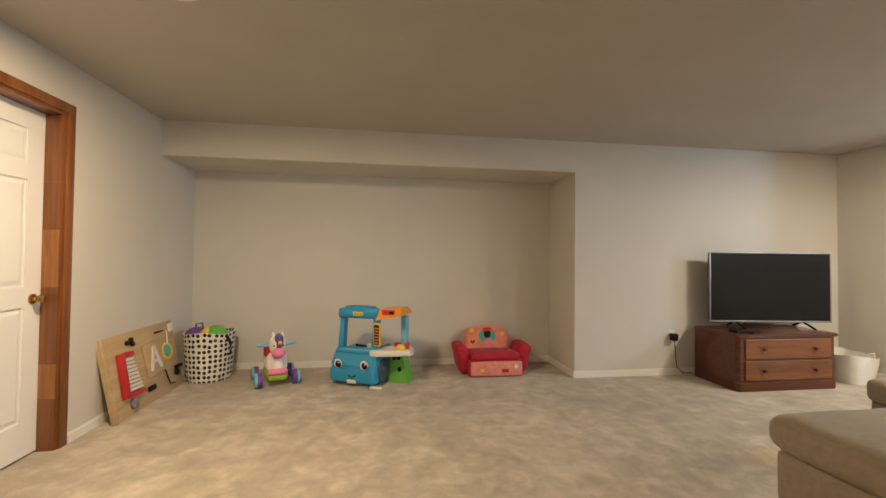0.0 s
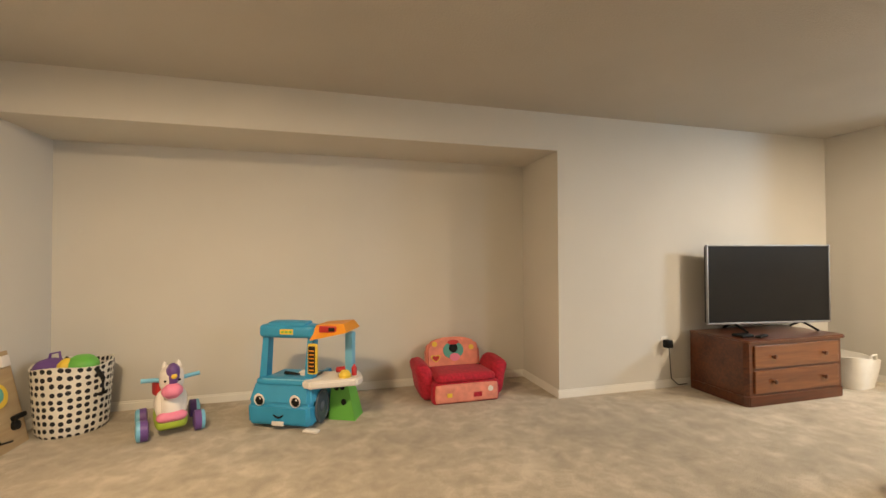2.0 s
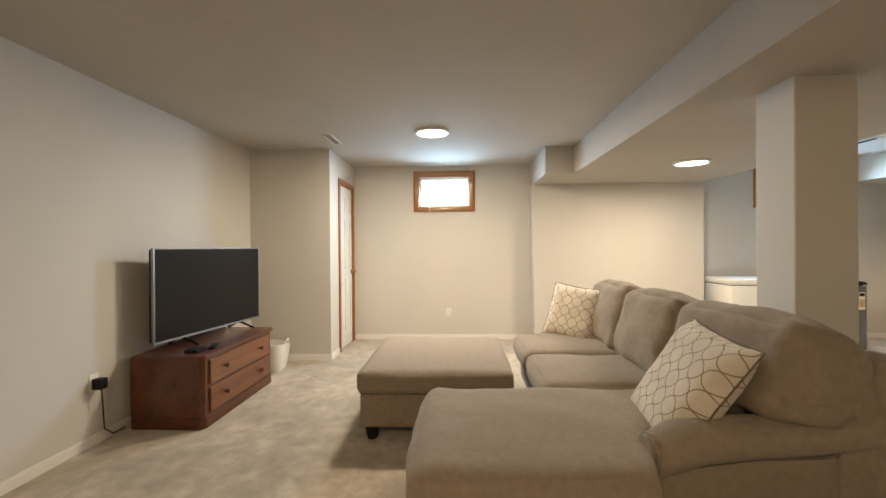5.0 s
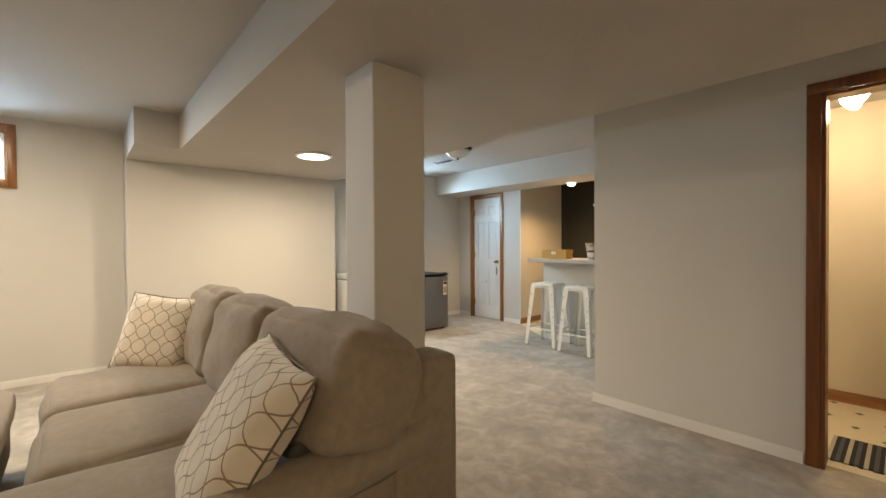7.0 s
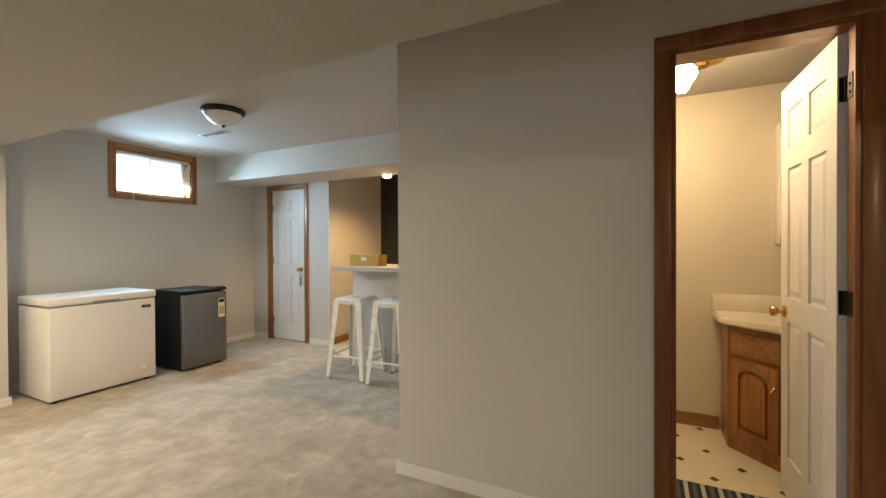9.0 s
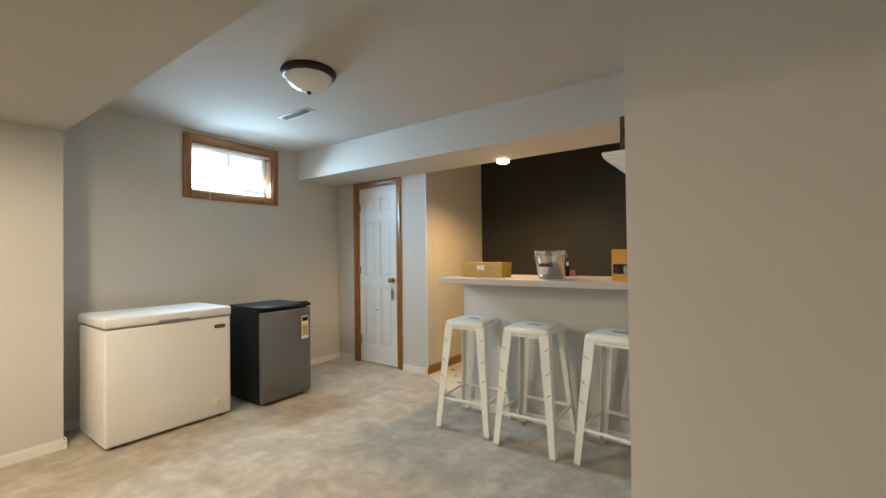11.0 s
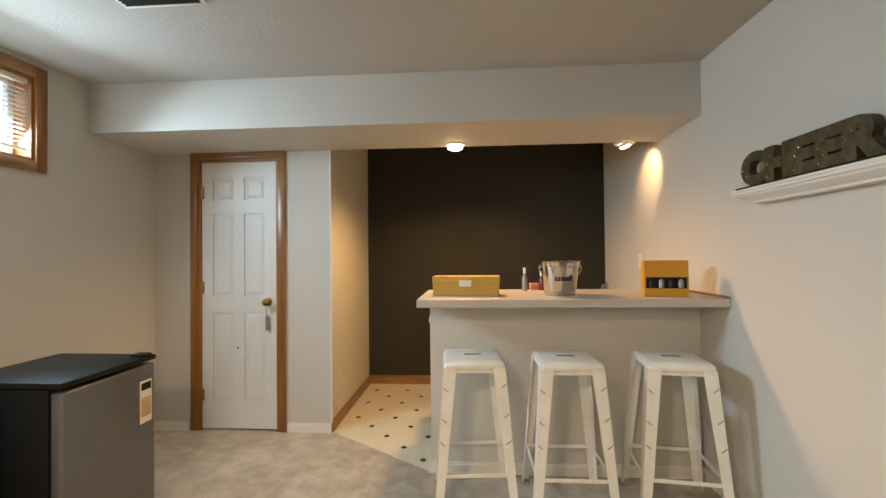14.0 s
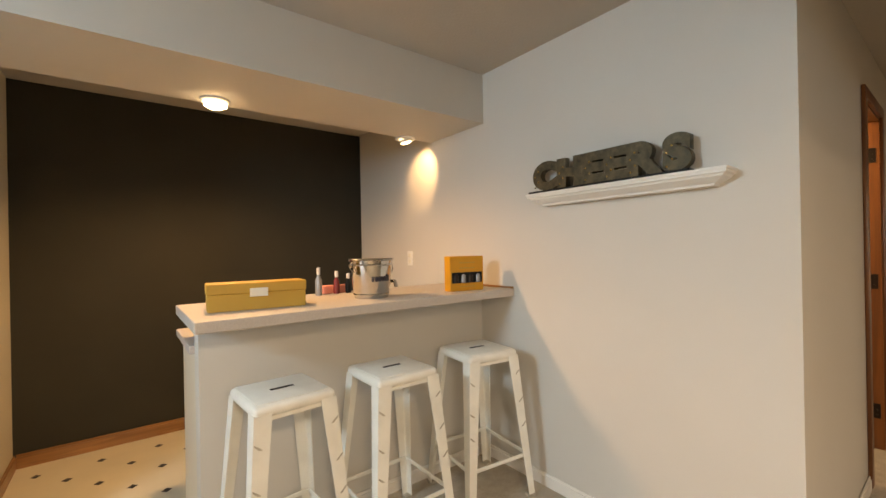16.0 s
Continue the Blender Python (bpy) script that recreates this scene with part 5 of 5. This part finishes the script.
part("badge_bar", B(-0.0042, -0.0028, 0.055, 0.115, 0.695, 0.702), M["silver"], Z)
part("thermostat", lathe([(0.032, 0), (0.030, 0.010), (0.016, 0.012), (0.014, 0.022), (0, 0.023)], 24, pose(0.001, 0.11, 0.12, 0, -90), cap=False), M["paper"], Z, "round thermostat dial")
for yy in (0.06, 0.74):
    for xx in (0.06, 0.47):
        part("foot", lathe([(0.02, 0), (0.02, 0.022)], 12, pose(xx, yy, 0)), M["black"], Z)
K = thing("mini_fridge", pose(5.53, -3.11, 0), "compact fridge with a graphite door and black cabinet", "fridge")
part("cabinet", B(0.055, 0.50, 0, 0.475, 0.015, 0.785, bevel=0.008), M["black"], K)
dr = part("door", B(0.0, 0.05, 0.002, 0.473, 0.03, 0.772, bevel=0.010, seg=3), M["fridge"], K, "graphite metal door")
part("energy_label", B(-0.0025, 0.001, 0.028, 0.098, 0.50, 0.70), M["paper"], dr, "white and yellow energy label")
part("label_bar", B(-0.004, -0.002, 0.034, 0.092, 0.655, 0.69), M["black"], dr)
part("label_bar", B(-0.004, -0.002, 0.034, 0.092, 0.53, 0.62), M["ply"], dr)
part("top", B(-0.004, 0.505, -0.002, 0.477, 0.785, 0.812, bevel=0.009), M["black"], K, "black worktop cap")
part("hinge_cap", B(0.0, 0.07, 0.02, 0.075, 0.812, 0.824, bevel=0.005), M["black"], K)
for yy in (0.05, 0.42):
    for xx in (0.08, 0.45):
        part("foot", lathe([(0.018, 0), (0.018, 0.018)], 12, pose(xx, yy, 0)), M["black"], K)

# ---- the bar ----
setting("bar_wall", B(2.646, 4.205, -3.72, -3.605, 0.0, 1.007), M["wall"], "painted knee wall of the bar")
baseboard("baseboard", 2.66, 4.205, -3.605, -3.59)
baseboard("baseboard", 4.205, 4.22, -3.72, -3.59)
W = thing("bar_counter", pose(0, 0, 0), "grey laminate bar top with a square edge", "counter")
part("slab", B(2.648, 4.25, -3.96, -3.325, 1.007, 1.05, bevel=0.004), M["lam"], W, smooth=False)
part("edge_trim", B(2.648, 2.66, -3.955, -3.33, 1.05, 1.062, bevel=0.002), M["oaky"], W, "thin oak strip along the wall")
W = thing("bar_sink_counter", pose(0, 0, 0), "lower laminate counter behind the bar", "counter")
part("slab", B(2.65, 4.225, -4.25, -3.725, 0.86, 0.895, bevel=0.004), M["lam"], W, smooth=False)
part("base_cabinet", B(2.66, 4.20, -4.20, -3.73, 0.004, 0.86), M["cream"], W, smooth=False)


def bar_stool(m, label):
    P = thing("bar_stool", m, label, "bar stool", "metal stools at the bar")
    h, s = 0.757, 0.152
    bm = B(-s, s, -s, s, h - 0.045, h, bevel=0.018, seg=3)
    seat = part("seat", bm, M["stool"], P)
    rim = B(-0.135, 0.135, -0.135, 0.135, h - 0.0005, h + 0.003, bevel=0.0012)
    part("seat_pad", rim, M["stool"], seat)
    part("grip_slot", B(-0.045, 0.045, -0.009, 0.009, h + 0.0022, h + 0.0042, bevel=0.0008), M["black"], seat, "dark hand slot")
    for sx in (-1, 1):
        for sy in (-1, 1):
            def ring(c, wdt, z, t=0.004):
                cx, cy = c * sx, c * sy
                pts = [(0, 0), (-wdt * sx, 0), (-wdt * sx, -t * sy), (-t * sx - 0.006 * sx, -t * sy), (-t * sx, -t * sy - 0.006 * sy), (-t * sx, -wdt * sy), (0, -wdt * sy)]
                return [(cx + a, cy + b, z) for a, b in pts]
            leg = loft(ring(0.205, 0.036, 0.012), ring(0.152, 0.062, h - 0.03))
            lg = part("leg", leg, M["stool"], P, "tapered folded-steel leg", smooth=False)
            part("foot_cap", B(0.205 * sx - 0.034 * sx - (0.003 * sx), 0.207 * sx, 0.205 * sy - 0.034 * sy, 0.207 * sy, 0.0, 0.016, bevel=0.003), M["worn"], lg)
            for k in range(3):
                z = 0.66 - 0.13 * k - 0.05 * random.random()
                c = 0.152 + (0.205 - 0.152) * (h - 0.03 - z) / (h - 0.042)
                part("bare_scuff", loft([(c * sx - 0.004 * sx, c * sy + 0.0012 * sy, z), (c * sx - 0.030 * sx, c * sy + 0.0012 * sy, z - 0.026), (c * sx - 0.030 * sx, c * sy - 0.002 * sy, z - 0.026), (c * sx - 0.004 * sx, c * sy - 0.002 * sy, z)],
                                        [(c * sx - 0.004 * sx, c * sy + 0.0014 * sy, z + 0.007), (c * sx - 0.030 * sx, c * sy + 0.0014 * sy, z - 0.014), (c * sx - 0.030 * sx, c * sy - 0.002 * sy, z - 0.014), (c * sx - 0.004 * sx, c * sy - 0.002 * sy, z + 0.007)]), M["worn"], lg, smooth=False)
    c = 0.205 - 0.053 * 0.20 / 0.72
    for sgn in (-1, 1):
        part("foot_rail", B(-c + 0.01, c - 0.01, (c - 0.012) * sgn - 0.004, (c - 0.012) * sgn + 0.004, 0.205, 0.223, bevel=0.002), M["stool"], P)
        part("foot_rail", B((c - 0.012) * sgn - 0.004, (c - 0.012) * sgn + 0.004, -c + 0.01, c - 0.01, 0.205, 0.223, bevel=0.002), M["stool"], P)
        part("brace", B(-0.14, 0.14, 0.14 * sgn - 0.003, 0.14 * sgn + 0.003, 0.70, 0.716), M["stool"], P)
    return P


st = bar_stool(pose(3.957, -3.345, 0, 0, 0, 4), "distressed white metal bar stool at the bar's open end")
for x, y, rz, lab in ((3.478, -3.32, 0, "distressed white metal bar stool in the middle of the bar"), (2.948, -3.325, -7, "distressed white metal bar stool next to the wall")):
    tagged(copy_thing(st, pose(x, y, 0, 0, 0, rz)), lab)

X = thing("gift_box", pose(3.985, -3.585, 1.05, 0, 0, -6), "long gold cardboard box with a white label on the bar", "box")
part("carton", B(-0.19, 0.19, -0.065, 0.065, 0, 0.070, bevel=0.003), M["gold"], X, smooth=False)
part("carton_lid", B(-0.193, 0.193, -0.068, 0.068, 0.070, 0.113, bevel=0.004), M["gold"], X, smooth=False)
part("paper_label", B(-0.035, 0.035, 0.068, 0.0700, 0.055, 0.090), M["paper"], X, smooth=False)


def ice_bucket():
    P = thing("ice_bucket", pose(3.45, -3.555, 1.05), "galvanised steel ice bucket with a wire handle on the bar", "bucket")
    part("pail", lathe([(0.0, 0.004), (0.082, 0.0), (0.085, 0.004), (0.110, 0.185), (0.116, 0.190), (0.113, 0.195), (0.107, 0.190), (0.083, 0.012), (0.0, 0.010)], 48, cap=False), M["steel"], P)
    for z in (0.02, 0.165):
        r = 0.085 + 0.025 * z / 0.185
        part("rib", lathe([(r + 0.0005, z - 0.004), (r + 0.003, z), (r + 0.0015, z + 0.004)], 48, cap=False), M["steel"], P)
    for s in (-1, 1):
        part("ear", lathe([(0.014, 0), (0.014, 0.004), (0.006, 0.010), (0, 0.011)], 14, pose(0.108 * s, 0, 0.165, 0, 90 * s), cap=False), M["steel"], P)
    part("wire_handle", tube([(0.122 * math.cos(a), 0.05 + 0.10 * math.sin(a) * 0.6 - 0.05, 0.165 - 0.075 * math.sin(a)) for a in [k * math.pi / 12 for k in range(13)]], 0.0025, 6), M["steel"], P)
    # lettering left as plain dark bars
    for k in range(6):
        a = math.pi / 2 + 0.42 - k * 0.165
        r = 0.1035
        b = B(-0.0065, 0.0065, -0.0012, 0.0012, 0, 0.022 if k else 0.032, bevel=0.0005)
        bmesh.ops.transform(b, matrix=pose(r * math.cos(a), r * math.sin(a), 0.085, 0, 0, math.degrees(a) - 90), verts=b.verts[:])
        part("print_bar", b, M["navy"], P, "dark blue print")


ice_bucket()
Y = thing("bottle_carton", pose(2.905, -3.48, 1.05, 0, 0, -9), "orange carton with a window on four small bottles", "carton")
part("carton", B(-0.11, 0.11, -0.02, 0.045, 0, 0.195, bevel=0.003), M["amber"], Y, smooth=False)
part("window_cutout", B(-0.10, 0.10, 0.045, 0.0465, 0.045, 0.105), M["black"], Y, smooth=False)
for k in range(4):
    part("bottle", lathe([(0.016, 0), (0.016, 0.04), (0.006, 0.052), (0.006, 0.058)], 12, pose(-0.072 + 0.048 * k, 0.038, 0.047)), M["bronze"] if k % 2 else M["silver"], Y)
for z in (0.155, 0.125, 0.022):
    part("print_bar", B(-0.05, 0.05, 0.0448, 0.0462, z, z + 0.007), M["gold"], Y, smooth=False)


def bottle(x, y, z, h, r, material, label):
    P = thing("bottle", pose(x, y, z), label, "bottle", "small bottles on the bar")
    part("flask", lathe([(r * 0.96, 0), (r, 0.01), (r, h * 0.55), (r * 0.42, h * 0.7), (r * 0.42, h * 0.74)], 18), M["silver"] if material is None else material, P)
    part("cap", lathe([(r * 0.55, h * 0.74), (r * 0.55, h), (0, h)], 16, cap=False), M["toywhite"], P)


bottle(3.61, -3.85, 1.05, 0.15, 0.018, None, "pale bottle with a white cap")
bottle(3.50, -3.87, 1.05, 0.125, 0.017, M["wine"], "dark red bottle with a white cap")
bottle(3.435, -3.86, 1.05, 0.11, 0.016, M["black"], "dark bottle with a white cap")
TR = thing("bottle_tray", pose(3.50, -3.90, 1.05), "small blush carton tray at the back of the bar", "tray")
part("tray", B(-0.10, 0.07, -0.035, 0.008, 0, 0.045, bevel=0.006), M["blush"], TR)
FA = thing("bar_faucet", pose(3.05, -4.08, 0.895), "chrome faucet behind the bar", "faucet")
part("spout", tube([(0, 0, 0), (0, 0, 0.15), (0, 0.03, 0.19), (0, 0.09, 0.19), (0, 0.11, 0.15)], 0.012, 12), M["steel"], FA)
part("lever", tube([(-0.06, 0, 0), (-0.06, 0, 0.06), (-0.09, 0.0, 0.085)], 0.010, 10), M["steel"], FA)

# ---- the sign wall ----
SH = thing("wall_shelf", pose(2.645, -2.675, 1.553), "white crown-moulded ledge shelf on the wall", "shelf")
half = 0.455
steps = [(0.105, 0.0), (0.105, -0.009), (0.094, -0.013), (0.091, -0.020), (0.080, -0.026), (0.062, -0.036), (0.052, -0.040), (0.049, -0.049)]
bm = bmesh.new()
rows = []
for dpt, z in steps:
    inset = 0.105 - dpt
    rows.append([bm.verts.new(p) for p in ((0, -half + inset, z), (dpt, -half + inset, z), (dpt, half - inset, z), (0, half - inset, z))])
for a, b in zip(rows, rows[1:]):
    for i in range(4):
        bm.faces.new((a[i], a[(i + 1) % 4], b[(i + 1) % 4], b[i]))
bm.faces.new(rows[0])
bm.faces.new(rows[-1][::-1])
bmesh.ops.recalc_face_normals(bm, faces=bm.faces[:])
part("moulding", bm, M["white"], SH, smooth=False)
part("ledge", B(0, 0.110, -half - 0.005, half + 0.005, 0.0, 0.012, bevel=0.003), M["white"], SH, smooth=False)


def letter(ch, y, h, parent):
    cu = bpy.data.curves.new("letter", "FONT")
    cu.body, cu.size, cu.extrude, cu.offset, cu.bevel_depth = ch, h / 0.70, 0.017, 0.013, 0.001
    tmp = bpy.data.objects.new("letter", cu)
    scene.collection.objects.link(tmp)
    data = bpy.data.meshes.new_from_object(tmp.evaluated_get(bpy.context.evaluated_depsgraph_get()))
    bpy.data.objects.remove(tmp)
    lo, hi = min(v.co.x for v in data.vertices), max(v.co.x for v in data.vertices)
    bot = min(v.co.y for v in data.vertices)
    for v in data.vertices:
        v.co = Vector((v.co.z, (v.co.x - lo) * 1.15, v.co.y - bot))
    data.materials.clear()
    data.materials.append(M["rust"])
    ob = new("letter", data)
    ob.parent = parent
    ob.location = (0, y, 0)
    for k in range(4):
        part("bulb", lathe([(0.0045, 0), (0.0045, 0.003), (0, 0.006)], 8, pose(0.018, 0.018 + (0.02 if k % 2 else 0), 0.02 + k * (h - 0.04) / 3, 0, 90), cap=False), M["brass"], ob)
    return (hi - lo) * 1.15


SG = thing("marquee_sign", pose(2.705, -3.11, 1.577), "rusty tin marquee letters reading CHEERS on the shelf", "sign")
at = 0.0
widths = []
for k, ch in enumerate("CHEERS"):
    at += letter(ch, at, 0.121, SG) - 0.003
    widths.append(at)
part("base_strip", B(-0.03, 0.03, -0.02, at, -0.012, 0.0), M["black"], SG, smooth=False)

# ---- bathroom ----
V = thing("bath_vanity", pose(0, 0, 0), "oak bathroom vanity with a cut corner and cream top", "vanity")
poly = [(0.97, -3.40), (0.97, -3.16), (0.74, -2.90), (0.10, -2.90), (0.10, -3.40)]
part("cabinet", prism(poly, 0.004, 0.765), M["oak"], V, smooth=False)
part("top", prism([(1.02, -3.415), (1.02, -3.13), (0.76, -2.86), (0.08, -2.86), (0.08, -3.415)], 0.765, 0.81, bevel=0.010), M["marble"], V, "cream cultured marble top")
part("backsplash", B(0.08, 1.02, -3.418, -3.395, 0.81, 0.92, bevel=0.005), M["marble"], V)
ang = math.degrees(math.atan2(-2.90 + 3.16, 0.74 - 0.97))
fm = pose(0.97, -3.16, 0, 0, 0, ang)
wd = math.hypot(0.26, 0.23)


def facing(x0, x1, z0, z1, y0, y1, bevel=0.005):
    b = B(x0, x1, y0, y1, z0, z1, bevel=bevel)
    bmesh.ops.transform(b, matrix=fm, verts=b.verts[:])
    return b


part("drawer", facing(0.03, wd - 0.03, 0.59, 0.725, -0.016, 0.0), M["oakh"], V)
vd = part("door", facing(0.03, wd - 0.03, 0.10, 0.565, -0.008, 0.0), M["oak"], V)
for a in ((0.03, 0.085, 0.10, 0.565), (wd - 0.085, wd - 0.03, 0.10, 0.565), (0.085, wd - 0.085, 0.10, 0.155)):
    part("stile", facing(*a, -0.022, -0.008, 0.004), M["oak"], vd)
arcs = [(wd / 2 + (wd / 2 - 0.085) * math.cos(a), 0.455 + 0.06 * math.sin(a)) for a in [k * math.pi / 10 for k in range(11)]]
top = prism([(wd - 0.085, 0.565)] + arcs + [(0.085, 0.565)], 0, 0.014)
bmesh.ops.transform(top, matrix=fm @ pose(0, -0.008, 0, 90), verts=top.verts[:])
part("arched_rail", top, M["oakh"], vd, smooth=False)
arch = prism([(0.100, 0.17), (wd - 0.100, 0.17)] + [(wd / 2 + (wd / 2 - 0.100) * math.cos(a), 0.445 + 0.055 * math.sin(a)) for a in [k * math.pi / 10 for k in range(11)]], 0, 0.012, bevel=0.006)
bmesh.ops.transform(arch, matrix=fm @ pose(0, -0.008, 0, 90), verts=arch.verts[:])
part("arched_panel", arch, M["oak"], vd)
hb = tube([(wd - 0.055, -0.018, 0.46), (wd - 0.055, -0.045, 0.44), (wd - 0.055, -0.045, 0.37), (wd - 0.055, -0.018, 0.35)], 0.005)
bmesh.ops.transform(hb, matrix=fm, verts=hb.verts[:])
part("handle", hb, M["brass"], vd, "brass pull")
MC = thing("bath_wall_cabinet", pose(0.28, -3.42, 1.25), "white wall cabinet with oak trim over the vanity", "cabinet")
part("body", B(-0.3, 0.40, 0, 0.12, 0, 0.75, bevel=0.004), M["white"], MC)
for z in (0.0, 0.70):
    part("oak_strip", B(-0.30, 0.40, 0.12, 0.135, z, z + 0.05, bevel=0.003), M["oakh"], MC)

R = thing("bath_rug", pose(1.04, -2.39, 0.004), "woven rug striped charcoal, slate and oat", "rug")
for k in range(30):
    x0 = -0.285 + 0.019 * k
    part("stripe", B(x0, x0 + 0.019, -0.21, 0.20 + 0.006 * math.sin(k * 2.1), 0.0, 0.009 + 0.001 * (k % 2)), (M["stripe"], M["stripel"], M["stripe"], M["stripem"])[k % 4], R, smooth=False)
